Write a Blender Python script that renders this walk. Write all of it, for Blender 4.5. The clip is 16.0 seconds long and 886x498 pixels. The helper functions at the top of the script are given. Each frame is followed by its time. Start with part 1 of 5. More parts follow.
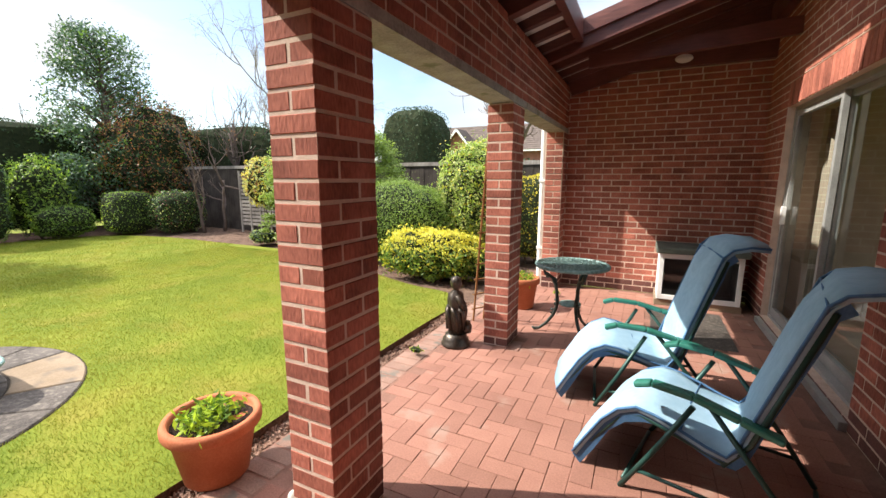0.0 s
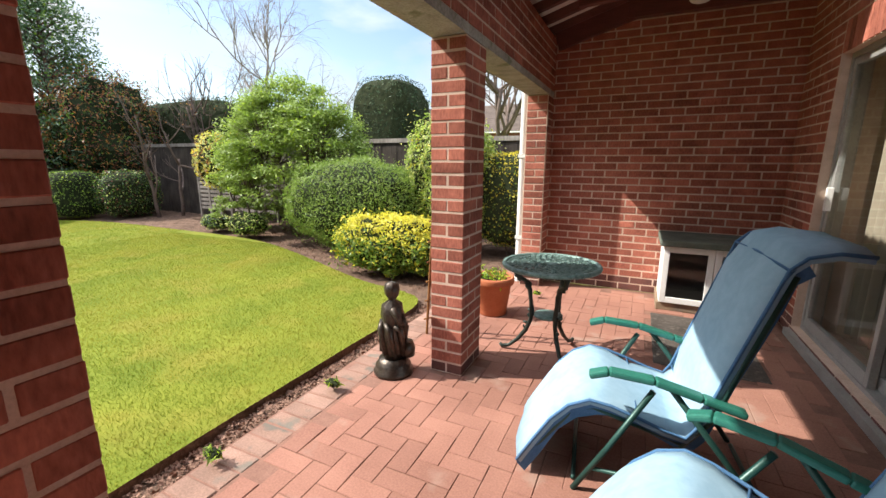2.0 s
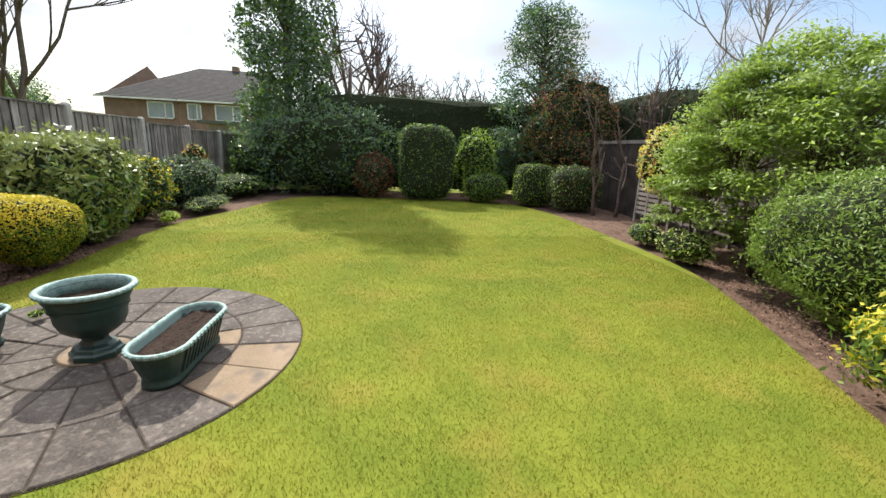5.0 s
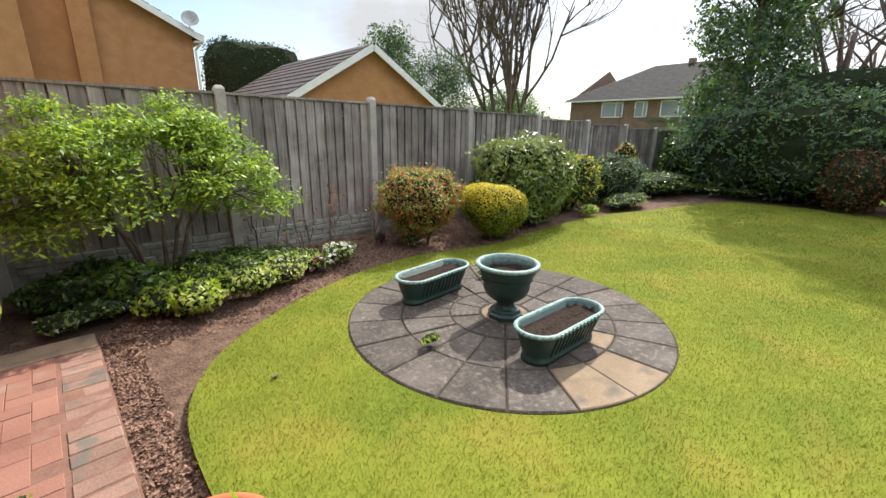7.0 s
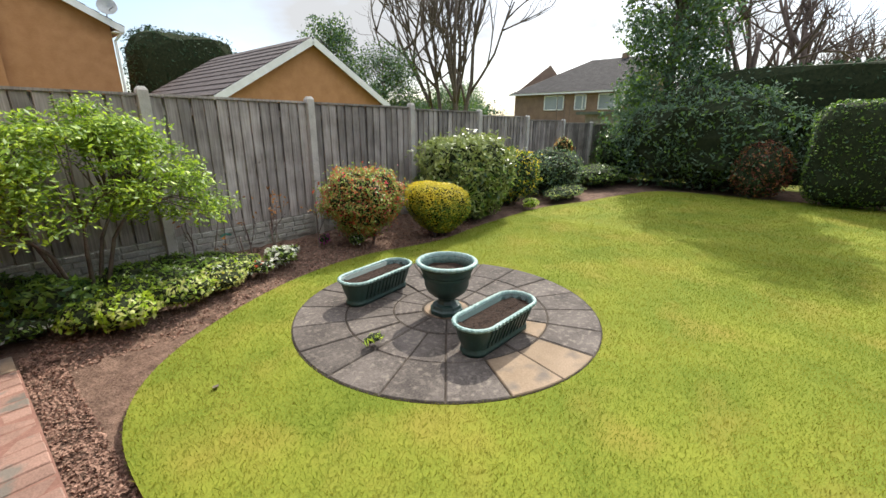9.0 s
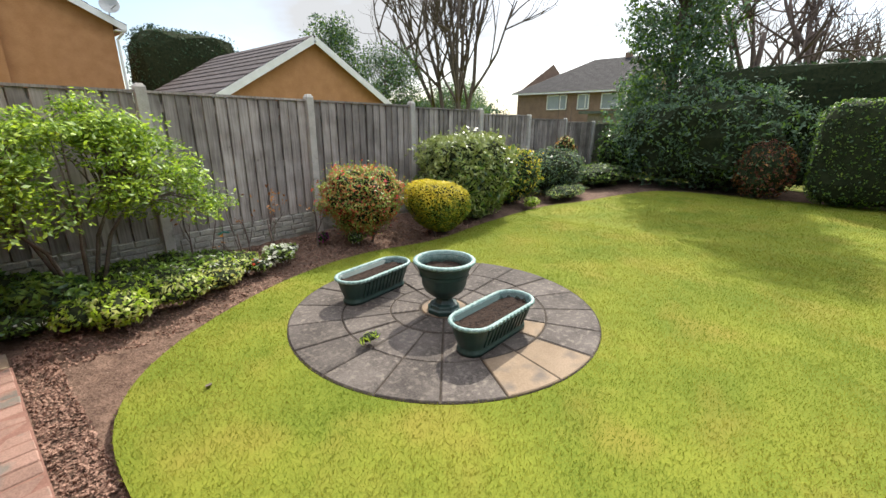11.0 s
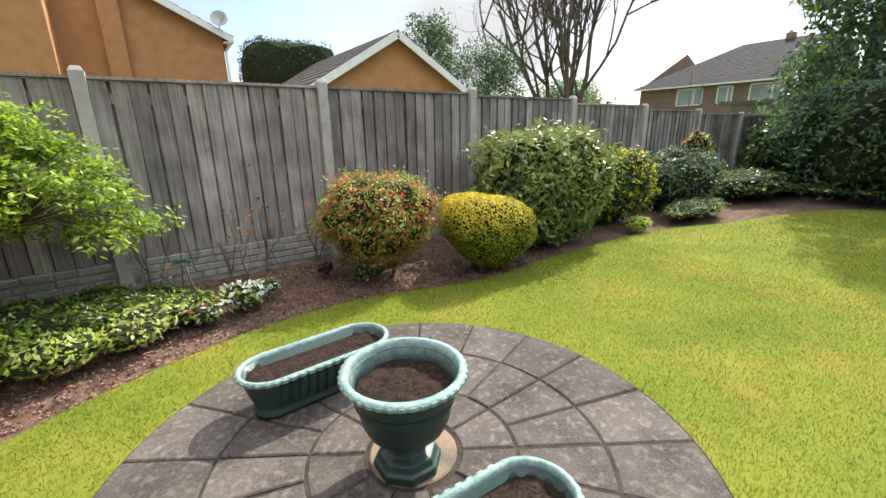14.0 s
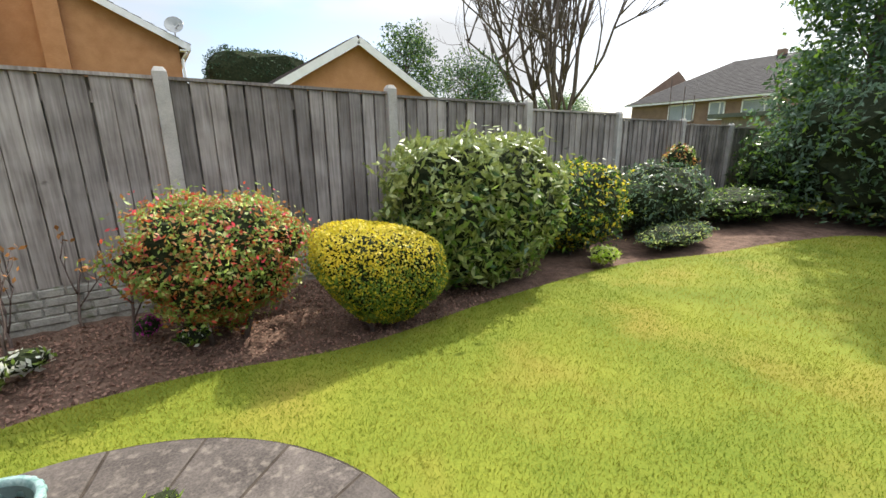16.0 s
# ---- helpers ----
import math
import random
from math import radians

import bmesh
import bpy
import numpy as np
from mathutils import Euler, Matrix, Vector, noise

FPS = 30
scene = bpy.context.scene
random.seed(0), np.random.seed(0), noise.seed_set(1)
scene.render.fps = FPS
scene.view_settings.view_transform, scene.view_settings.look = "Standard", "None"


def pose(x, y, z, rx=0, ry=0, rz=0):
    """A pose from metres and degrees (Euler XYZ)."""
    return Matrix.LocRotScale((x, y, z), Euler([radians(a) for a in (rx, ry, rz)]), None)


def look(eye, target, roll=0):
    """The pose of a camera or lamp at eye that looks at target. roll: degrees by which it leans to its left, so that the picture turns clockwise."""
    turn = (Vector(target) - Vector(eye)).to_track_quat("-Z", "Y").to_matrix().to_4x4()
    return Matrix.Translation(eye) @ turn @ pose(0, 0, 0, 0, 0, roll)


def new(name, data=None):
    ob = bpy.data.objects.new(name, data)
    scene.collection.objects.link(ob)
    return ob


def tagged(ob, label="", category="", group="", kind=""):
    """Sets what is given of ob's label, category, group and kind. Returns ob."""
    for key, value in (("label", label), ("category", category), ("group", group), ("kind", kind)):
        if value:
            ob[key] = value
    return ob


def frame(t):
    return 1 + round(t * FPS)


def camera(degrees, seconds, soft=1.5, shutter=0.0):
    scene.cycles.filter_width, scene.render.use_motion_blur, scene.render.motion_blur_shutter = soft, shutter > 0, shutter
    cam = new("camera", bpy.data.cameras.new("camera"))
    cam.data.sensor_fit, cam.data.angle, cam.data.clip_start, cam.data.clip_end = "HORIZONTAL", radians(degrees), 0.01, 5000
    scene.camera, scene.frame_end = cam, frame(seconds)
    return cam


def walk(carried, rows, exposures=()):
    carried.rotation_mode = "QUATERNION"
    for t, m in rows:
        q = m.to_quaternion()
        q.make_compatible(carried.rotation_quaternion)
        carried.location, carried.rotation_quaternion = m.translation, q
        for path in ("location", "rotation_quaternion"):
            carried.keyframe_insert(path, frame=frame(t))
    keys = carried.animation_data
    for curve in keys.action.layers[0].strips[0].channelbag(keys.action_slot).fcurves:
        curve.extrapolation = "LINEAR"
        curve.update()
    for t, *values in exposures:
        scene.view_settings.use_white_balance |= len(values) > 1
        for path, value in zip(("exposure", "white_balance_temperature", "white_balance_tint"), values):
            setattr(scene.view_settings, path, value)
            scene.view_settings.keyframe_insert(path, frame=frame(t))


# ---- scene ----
cam = camera(94.2, 16.0)
PATH = [
    (0, (2.804, 2.845, 1.428), (1.939, 4.617, 1.095), 0.1),
    (0.5, (2.746, 3.101, 1.418), (1.928, 4.891, 1.06), 0.2),
    (1, (2.783, 3.372, 1.37), (1.983, 5.164, 0.983), 0.3),
    (1.5, (2.796, 3.614, 1.365), (1.993, 5.4, 0.957), 0.3),
    (2, (2.752, 3.875, 1.34), (1.913, 5.644, 0.93), 0.3),
    (2.5, (2.699, 4.161, 1.342), (1.788, 5.892, 0.925), 0.4),
    (3, (2.544, 4.467, 1.357), (1.497, 6.12, 0.939), 0.7),
    (3.5, (2.231, 4.674, 1.347), (0.959, 6.161, 0.933), 1.3),
    (4, (1.922, 4.81, 1.364), (0.376, 6.009, 0.948), 1.9),
    (4.5, (1.573, 4.942, 1.356), (-0.218, 5.719, 0.923), 2.3),
    (5, (1.31, 4.971, 1.369), (-0.612, 5.268, 0.901), 2.6),
    (5.2, (1.156, 4.95, 1.369), (-0.781, 5.053, 0.881), 2.9),
    (7.3, (1.11, 5.095, 1.486), (-0.143, 3.643, 0.919), 0.2),
    (7.5, (1.102, 5.118, 1.519), (-0.137, 3.659, 0.937), -0.0),
    (8, (1.111, 5.166, 1.513), (-0.197, 3.767, 0.938), 0.2),
    (8.5, (1.111, 5.213, 1.526), (-0.299, 3.918, 0.947), 0.4),
    (9, (1.113, 5.205, 1.527), (-0.363, 3.985, 0.949), 0.3),
    (11.5, (1.02, 5.218, 1.491), (-0.441, 3.982, 0.909), 0.5),
    (12, (0.781, 5.151, 1.434), (-0.644, 3.876, 0.847), 0.2),
    (12.5, (0.388, 4.931, 1.42), (-0.976, 3.588, 0.84), -0.1),
    (13, (-0.008, 4.78, 1.4), (-1.293, 3.361, 0.821), -0.2),
    (13.5, (-0.301, 4.599, 1.396), (-1.494, 3.106, 0.808), -0.2),
    (14, (-0.709, 4.457, 1.366), (-1.804, 2.879, 0.808), -1.0),
    (14.5, (-1.085, 4.341, 1.321), (-2.144, 2.736, 0.776), -0.8),
    (15, (-1.462, 4.226, 1.277), (-2.485, 2.593, 0.743), -0.9),
    (15.5, (-1.78, 4.026, 1.291), (-2.831, 2.405, 0.774), -0.7),
    (16, (-2.111, 4.02, 1.272), (-3.227, 2.433, 0.785), -0.8),
]
walk(cam, [(t, look(eye, target, roll)) for t, eye, target, roll in PATH],
     [(0.0, 1.26), (3.0, 0.99), (4.5, 0.80), (9.0, 0.81), (16.0, 0.96)])

# ---- light ----
SUN_EL, SUN_TO = radians(43), Vector((-0.93, -0.36, 0)).normalized()
world = bpy.data.worlds.new("sky")
scene.world = world
world.use_nodes = True
wn, wl = world.node_tree.nodes, world.node_tree.links
wn.clear()
sky = wn.new("ShaderNodeTexSky")
sky.sky_type, sky.sun_disc = "NISHITA", False
sky.sun_elevation, sky.sun_rotation = SUN_EL, math.atan2(SUN_TO.x, SUN_TO.y)
sky.air_density, sky.dust_density = 1.0, 1.5
coord = wn.new("ShaderNodeTexCoord")
clouds = wn.new("ShaderNodeTexNoise")
clouds.inputs["Scale"].default_value, clouds.inputs["Detail"].default_value = 2.2, 7
stretch = wn.new("ShaderNodeMapping")
stretch.inputs["Scale"].default_value = (1, 1, 2.6)
cramp = wn.new("ShaderNodeValToRGB")
cramp.color_ramp.elements[0].position, cramp.color_ramp.elements[1].position = 0.44, 0.64
cmix = wn.new("ShaderNodeMix")
cmix.data_type = "RGBA"
cmix.inputs[7].default_value = (1, 1, 1, 1)
bg = wn.new("ShaderNodeBackground")
bg.inputs["Strength"].default_value = 0.12
wout = wn.new("ShaderNodeOutputWorld")
wl.new(coord.outputs["Generated"], stretch.inputs[0])
wl.new(stretch.outputs[0], clouds.inputs["Vector"])
wl.new(clouds.outputs[0], cramp.inputs[0])
wl.new(cramp.outputs[0], cmix.inputs[0])
wl.new(sky.outputs[0], cmix.inputs[6])
# clouds are brighter overhead than near the horizon
sep, lift, tint = wn.new("ShaderNodeSeparateXYZ"), wn.new("ShaderNodeMapRange"), wn.new("ShaderNodeVectorMath")
lift.inputs[1].default_value, lift.inputs[2].default_value = 0.25, 0.9
lift.inputs[3].default_value, lift.inputs[4].default_value = 3.7, 24.0
tint.operation = "SCALE"
tint.inputs[0].default_value = (0.98, 1.0, 1.03)
wl.new(coord.outputs["Generated"], sep.inputs[0])
wl.new(sep.outputs[2], lift.inputs[0])
wl.new(lift.outputs[0], tint.inputs["Scale"])
wl.new(tint.outputs[0], cmix.inputs[7])
wl.new(cmix.outputs[2], bg.inputs[0])
wl.new(bg.outputs[0], wout.inputs[0])
sun = new("sun", bpy.data.lights.new("sun", "SUN"))
sun.data.energy, sun.data.angle, sun.data.color = 4.1, radians(0.6), (1.0, 0.95, 0.86)
sun_from = Vector((SUN_TO.x * math.cos(SUN_EL), SUN_TO.y * math.cos(SUN_EL), math.sin(SUN_EL)))
sun.matrix_world = look(sun_from * 30, (0, 0, 0))


# ---- materials ----
def mat(name, c1, c2, scale=8.0, rough=0.8, bump=0.3, fine=120.0, metal=0.0, vary=0.0, spots=None, wave=None, dist=0.01):
    """A surface with blotches (scale) and grain (fine), in world metres; vary: brightness from piece to piece."""
    m = bpy.data.materials.new(name)
    m.use_nodes = True
    n, l = m.node_tree.nodes, m.node_tree.links
    b = n["Principled BSDF"]
    b.inputs["Roughness"].default_value, b.inputs["Metallic"].default_value = rough, metal
    b.inputs["Specular IOR Level"].default_value = 0.15 if rough > 0.6 else 0.5
    geo = n.new("ShaderNodeNewGeometry")
    big, small = n.new("ShaderNodeTexNoise"), n.new("ShaderNodeTexNoise")
    big.inputs["Scale"].default_value, big.inputs["Detail"].default_value = scale, 6
    small.inputs["Scale"].default_value, small.inputs["Detail"].default_value = fine, 4
    l.new(geo.outputs["Position"], big.inputs["Vector"])
    vec = geo.outputs["Position"]
    if wave:
        mp = n.new("ShaderNodeMapping")
        mp.inputs["Scale"].default_value = wave
        l.new(vec, mp.inputs[0])
        vec = mp.outputs[0]
    l.new(vec, small.inputs["Vector"])
    add = n.new("ShaderNodeMath")
    add.operation = "MULTIPLY_ADD"
    add.inputs[1].default_value = 0.45
    l.new(small.outputs[0], add.inputs[0])
    half = n.new("ShaderNodeMath")
    half.operation = "MULTIPLY"
    half.inputs[1].default_value = 0.55
    l.new(big.outputs[0], half.inputs[0])
    l.new(half.outputs[0], add.inputs[2])
    ramp = n.new("ShaderNodeValToRGB")
    e = ramp.color_ramp.elements
    e[0].position, e[1].position = 0.36, 0.64
    e[0].color, e[1].color = (*c1, 1), (*c2, 1)
    l.new(add.outputs[0], ramp.inputs[0])
    col = ramp.outputs[0]
    if spots:
        sp = n.new("ShaderNodeTexNoise")
        sp.inputs["Scale"].default_value, sp.inputs["Detail"].default_value = spots[1], 5
        l.new(geo.outputs["Position"], sp.inputs["Vector"])
        sr = n.new("ShaderNodeValToRGB")
        sr.color_ramp.elements[0].position, sr.color_ramp.elements[1].position = spots[2], spots[2] + (spots[3] if len(spots) > 3 else 0.08)
        l.new(sp.outputs[0], sr.inputs[0])
        mx = n.new("ShaderNodeMix")
        mx.data_type = "RGBA"
        mx.inputs[7].default_value = (*spots[0], 1)
        l.new(sr.outputs[0], mx.inputs[0])
        l.new(col, mx.inputs[6])
        col = mx.outputs[2]
    if vary:
        info, hsv = n.new("ShaderNodeObjectInfo"), n.new("ShaderNodeHueSaturation")
        rng = n.new("ShaderNodeMapRange")
        rng.inputs[3].default_value, rng.inputs[4].default_value = 1 - vary, 1 + vary
        l.new(info.outputs["Random"], rng.inputs[0])
        l.new(rng.outputs[0], hsv.inputs["Value"])
        l.new(col, hsv.inputs["Color"])
        col = hsv.outputs[0]
    l.new(col, b.inputs["Base Color"])
    if bump:
        bp = n.new("ShaderNodeBump")
        bp.inputs["Strength"].default_value, bp.inputs["Distance"].default_value = bump, dist
        l.new(add.outputs[0], bp.inputs["Height"])
        l.new(bp.outputs[0], b.inputs["Normal"])
    return m


def leaf(name, c1, c2, scale=6.0, rough=0.5, through_light=0.45):
    """A leaf: gloss above, and light that comes through it."""
    m = mat(name, c1, c2, scale, rough, 0, 60)
    n, l = m.node_tree.nodes, m.node_tree.links
    b, out = n["Principled BSDF"], n["Material Output"]
    tr, mx = n.new("ShaderNodeBsdfTranslucent"), n.new("ShaderNodeMixShader")
    mx.inputs[0].default_value = through_light
    src = b.inputs["Base Color"].links[0].from_socket
    l.new(src, tr.inputs[0])
    l.new(b.outputs[0], mx.inputs[1])
    l.new(tr.outputs[0], mx.inputs[2])
    l.new(mx.outputs[0], out.inputs[0])
    return m


def glass_mat(name, tint=(0.9, 0.95, 0.95), rough=0.02):
    m = bpy.data.materials.new(name)
    m.use_nodes = True
    n, l = m.node_tree.nodes, m.node_tree.links
    n.clear()
    fr, tr, gl, mx, out = [n.new("ShaderNode" + k) for k in ("Fresnel", "BsdfTransparent", "BsdfGlossy", "MixShader", "OutputMaterial")]
    fr.inputs[0].default_value = 1.6
    tr.inputs[0].default_value = (*tint, 1)
    gl.inputs["Roughness"].default_value = rough
    l.new(fr.outputs[0], mx.inputs[0])
    l.new(tr.outputs[0], mx.inputs[1])
    l.new(gl.outputs[0], mx.inputs[2])
    l.new(mx.outputs[0], out.inputs[0])
    return m


M_BRICK = mat("red_brick", (0.21, 0.07, 0.05), (0.44, 0.155, 0.105), 5, 0.85, 0.7, 90, vary=0.3, wave=(1, 1, 0.35))
M_BRICKS = mat("red_brick_plain", (0.24, 0.08, 0.056), (0.42, 0.15, 0.10), 9, 0.85, 0.6, 90)
M_ENGINEER = mat("dark_brick", (0.10, 0.045, 0.04), (0.17, 0.075, 0.06), 8, 0.7, 0.4, 90, vary=0.15)
M_MORTAR = mat("mortar", (0.50, 0.37, 0.29), (0.66, 0.51, 0.41), 12, 0.95, 0.4, 150)
M_PAVER = mat("red_paver", (0.225, 0.108, 0.08), (0.33, 0.165, 0.122), 2.2, 0.9, 0.35, 110, vary=0.12, spots=((0.30, 0.19, 0.15), 3.0, 0.60))
M_PAVER_EDGE = mat("weathered_paver", (0.189, 0.117, 0.090), (0.324, 0.198, 0.153), 4, 0.95, 0.5, 110, vary=0.15, spots=((0.153, 0.131, 0.108), 6, 0.55))
M_BED = mat("dirt_joint", (0.028, 0.022, 0.017), (0.075, 0.06, 0.047), 14, 1, 0.4, 150)
M_JOINT = mat("sandy_joint", (0.17, 0.09, 0.068), (0.26, 0.14, 0.105), 10, 1, 0.4, 120)
M_SOIL = mat("soil", (0.075, 0.046, 0.033), (0.19, 0.122, 0.088), 9, 1, 1.0, 55, dist=0.03, spots=((0.30, 0.22, 0.17), 38, 0.68))
M_CHIP = mat("bark_mulch", (0.10, 0.055, 0.04), (0.36, 0.22, 0.16), 50, 1, 0.4, 120)
M_LAWN = mat("lawn_turf", (0.10, 0.135, 0.014), (0.19, 0.205, 0.025), 1.6, 0.95, 0.5, 90, dist=0.01, spots=((0.23, 0.19, 0.035), 1.7, 0.50, 0.3))
M_BLADE = [leaf("grass_green", (0.125, 0.175, 0.015), (0.21, 0.25, 0.027), 1.6, 0.9, 0.45),
           leaf("grass_lime", (0.165, 0.19, 0.018), (0.285, 0.268, 0.03), 1.5, 0.9, 0.45),
           leaf("grass_straw", (0.215, 0.205, 0.03), (0.29, 0.25, 0.045), 3, 0.9, 0.35)]
M_SLAB = mat("grey_stone_slab", (0.05, 0.042, 0.037), (0.125, 0.106, 0.092), 4, 0.85, 0.6, 90, vary=0.22, spots=((0.17, 0.145, 0.12), 26, 0.52, 0.2))
M_SLAB_TAN = mat("tan_stone_slab", (0.20, 0.145, 0.095), (0.28, 0.21, 0.145), 4, 0.85, 0.4, 90, vary=0.1, spots=((0.14, 0.115, 0.092), 5, 0.50, 0.15))
M_FENCE = mat("grey_fence_wood", (0.17, 0.147, 0.13), (0.40, 0.36, 0.325), 3, 0.9, 0.5, 60, vary=0.32, wave=(1, 1, 0.05), spots=((0.08, 0.068, 0.06), 7, 0.70))
M_FENCE_SHADED = mat("shaded_brown_fence_wood", (0.035, 0.028, 0.024), (0.085, 0.07, 0.06), 3, 0.9, 0.4, 60, wave=(1, 1, 0.05))
M_CONC = mat("concrete", (0.36, 0.34, 0.30), (0.52, 0.49, 0.44), 7, 0.9, 0.35, 130, vary=0.06, spots=((0.27, 0.26, 0.22), 9, 0.64))
M_GRAVELB = mat("moulded_concrete", (0.24, 0.23, 0.20), (0.42, 0.40, 0.35), 9, 0.9, 0.6, 70, spots=((0.18, 0.19, 0.12), 6, 0.62))
M_TIMBER = mat("red_brown_timber", (0.085, 0.026, 0.02), (0.16, 0.052, 0.038), 4, 0.5, 0.25, 60, wave=(0.1, 1, 1))
M_WHITE = mat("white_paint", (0.70, 0.69, 0.66), (0.82, 0.81, 0.79), 5, 0.5, 0.08, 90)
M_PLASTER = mat("cream_board", (0.74, 0.70, 0.64), (0.82, 0.79, 0.74), 4, 0.8, 0.1, 90)
M_ALU = mat("grey_frame", (0.30, 0.30, 0.285), (0.42, 0.42, 0.40), 6, 0.42, 0.06, 90, metal=0.35)
M_GLASS = glass_mat("pane_glass")
M_GLASSD = glass_mat("dark_glass", (0.62, 0.64, 0.64), 0.06)
M_CARPET = mat("beige_floor", (0.42, 0.34, 0.25), (0.52, 0.43, 0.33), 6, 0.95, 0.2)
M_CURTAIN = mat("curtain_cloth", (0.24, 0.20, 0.15), (0.32, 0.27, 0.205), 6, 0.9, 0.2, 200)
M_BLUE = mat("pale_blue_cloth", (0.24, 0.37, 0.47), (0.31, 0.45, 0.55), 5, 0.85, 0.35, 25)
M_BLUEP = mat("blue_piping", (0.055, 0.13, 0.24), (0.09, 0.18, 0.32), 9, 0.8, 0.2)
M_GREENF = mat("green_plastic", (0.018, 0.13, 0.095), (0.032, 0.18, 0.135), 5, 0.42, 0.1, 90)
M_FRAME = mat("dark_green_tube", (0.012, 0.05, 0.042), (0.025, 0.075, 0.062), 8, 0.4, 0.1, metal=0.3)
M_CAST = mat("green_cast_metal", (0.08, 0.15, 0.13), (0.24, 0.34, 0.31), 30, 0.55, 0.3, 90, metal=0.1)
M_CASTD = mat("dark_cast_metal", (0.018, 0.03, 0.025), (0.05, 0.062, 0.052), 22, 0.45, 0.3, 90, metal=0.5)
M_TERRA = mat("terracotta", (0.357, 0.106, 0.047), (0.476, 0.170, 0.085), 6, 0.75, 0.15, 120)
M_BRONZE = mat("bronze_resin", (0.03, 0.023, 0.018), (0.10, 0.078, 0.06), 16, 0.35, 0.4, 80, metal=0.6)
M_RUST = mat("rusty_iron", (0.16, 0.075, 0.03), (0.30, 0.15, 0.06), 18, 0.85, 0.4, 140)
M_URN = mat("green_planter", (0.014, 0.036, 0.030), (0.030, 0.066, 0.056), 9, 0.42, 0.15, 90)
M_URNRIM = mat("weathered_planter_rim", (0.09, 0.19, 0.17), (0.30, 0.40, 0.37), 24, 0.6, 0.3, 90)
M_COMPOST = mat("compost", (0.012, 0.008, 0.006), (0.048, 0.03, 0.021), 28, 1, 1.0, 70, dist=0.03)
M_ORANGE = mat("buff_brickwork", (0.36, 0.175, 0.08), (0.46, 0.24, 0.115), 3, 0.9, 0.4, 40, wave=(0.4, 0.4, 3))
M_ORANGE2 = mat("far_brickwork", (0.20, 0.13, 0.095), (0.29, 0.195, 0.14), 2, 0.9, 0.2, 30)
M_REDFAR = mat("far_red_brickwork", (0.20, 0.085, 0.055), (0.30, 0.135, 0.09), 2, 0.9, 0.2, 30)
M_ROOFRED = mat("far_brown_roof", (0.085, 0.065, 0.055), (0.14, 0.11, 0.095), 2, 0.9, 0.3, 20)
M_ROOF = mat("brown_roof_tile", (0.055, 0.045, 0.042), (0.12, 0.10, 0.095), 6, 0.9, 0.4, 60, vary=0.15)
M_ROOFF = mat("far_roof", (0.022, 0.020, 0.020), (0.048, 0.044, 0.044), 2, 0.9, 0.3, 20)
M_BARK = mat("bark", (0.075, 0.058, 0.046), (0.17, 0.135, 0.11), 9, 0.95, 0.6, 70)
M_TWIG = mat("twig", (0.10, 0.072, 0.06), (0.19, 0.145, 0.125), 6, 0.95, 0.2, 70)
M_BIRCH = mat("birch_twig", (0.20, 0.165, 0.155), (0.34, 0.30, 0.29), 4, 0.95, 0.2, 70)
# near-black for the cores of shrubs, where shade is painted in
M_CORE = mat("painted_inner_shade", (0.012, 0.018, 0.008), (0.035, 0.042, 0.018), 12, 1, 0.5, 60)
M_CABTOP = mat("grey_green_felt", (0.085, 0.10, 0.082), (0.15, 0.165, 0.135), 7, 0.9, 0.4, 120)

L_LIME = leaf("leaf_lime", (0.281, 0.437, 0.025), (0.494, 0.624, 0.053))
L_GREEN = leaf("leaf_green", (0.090, 0.180, 0.021), (0.182, 0.296, 0.035))
L_MID = leaf("leaf_mid", (0.140, 0.234, 0.033), (0.255, 0.359, 0.058))
L_SAGE = leaf("leaf_sage", (0.206, 0.296, 0.058), (0.346, 0.452, 0.099))
L_OLIVE = leaf("leaf_olive", (0.15, 0.20, 0.05), (0.34, 0.38, 0.11), rough=0.35, through_light=0.3)
L_DARK = leaf("leaf_dark", (0.028, 0.071, 0.021), (0.066, 0.126, 0.033), rough=0.4, through_light=0.2)
L_CONIFER = leaf("leaf_conifer", (0.020, 0.045, 0.021), (0.043, 0.078, 0.034), rough=0.7, through_light=0.1)
L_BLUEG = leaf("leaf_blue_green", (0.078, 0.143, 0.083), (0.157, 0.235, 0.143), rough=0.5)
L_YELLOW = leaf("leaf_yellow", (0.561, 0.528, 0.037), (0.756, 0.672, 0.089))
L_GOLD = leaf("leaf_gold", (0.512, 0.452, 0.025), (0.786, 0.624, 0.053))
L_CREAM = leaf("leaf_cream", (0.512, 0.552, 0.158), (0.708, 0.720, 0.284))
L_RED = leaf("leaf_red", (0.476, 0.058, 0.033), (0.728, 0.143, 0.061))
L_RUSTY = leaf("leaf_rusty", (0.336, 0.130, 0.039), (0.504, 0.247, 0.066))
L_MAROON = leaf("leaf_maroon", (0.126, 0.039, 0.026), (0.224, 0.072, 0.044))
L_PINK = leaf("petal_pink", (0.62, 0.05, 0.08), (0.75, 0.14, 0.14))
L_PURPLE = leaf("petal_purple", (0.40, 0.02, 0.26), (0.52, 0.06, 0.36))
L_WHITE = leaf("petal_white", (0.68, 0.70, 0.58), (0.80, 0.80, 0.70))


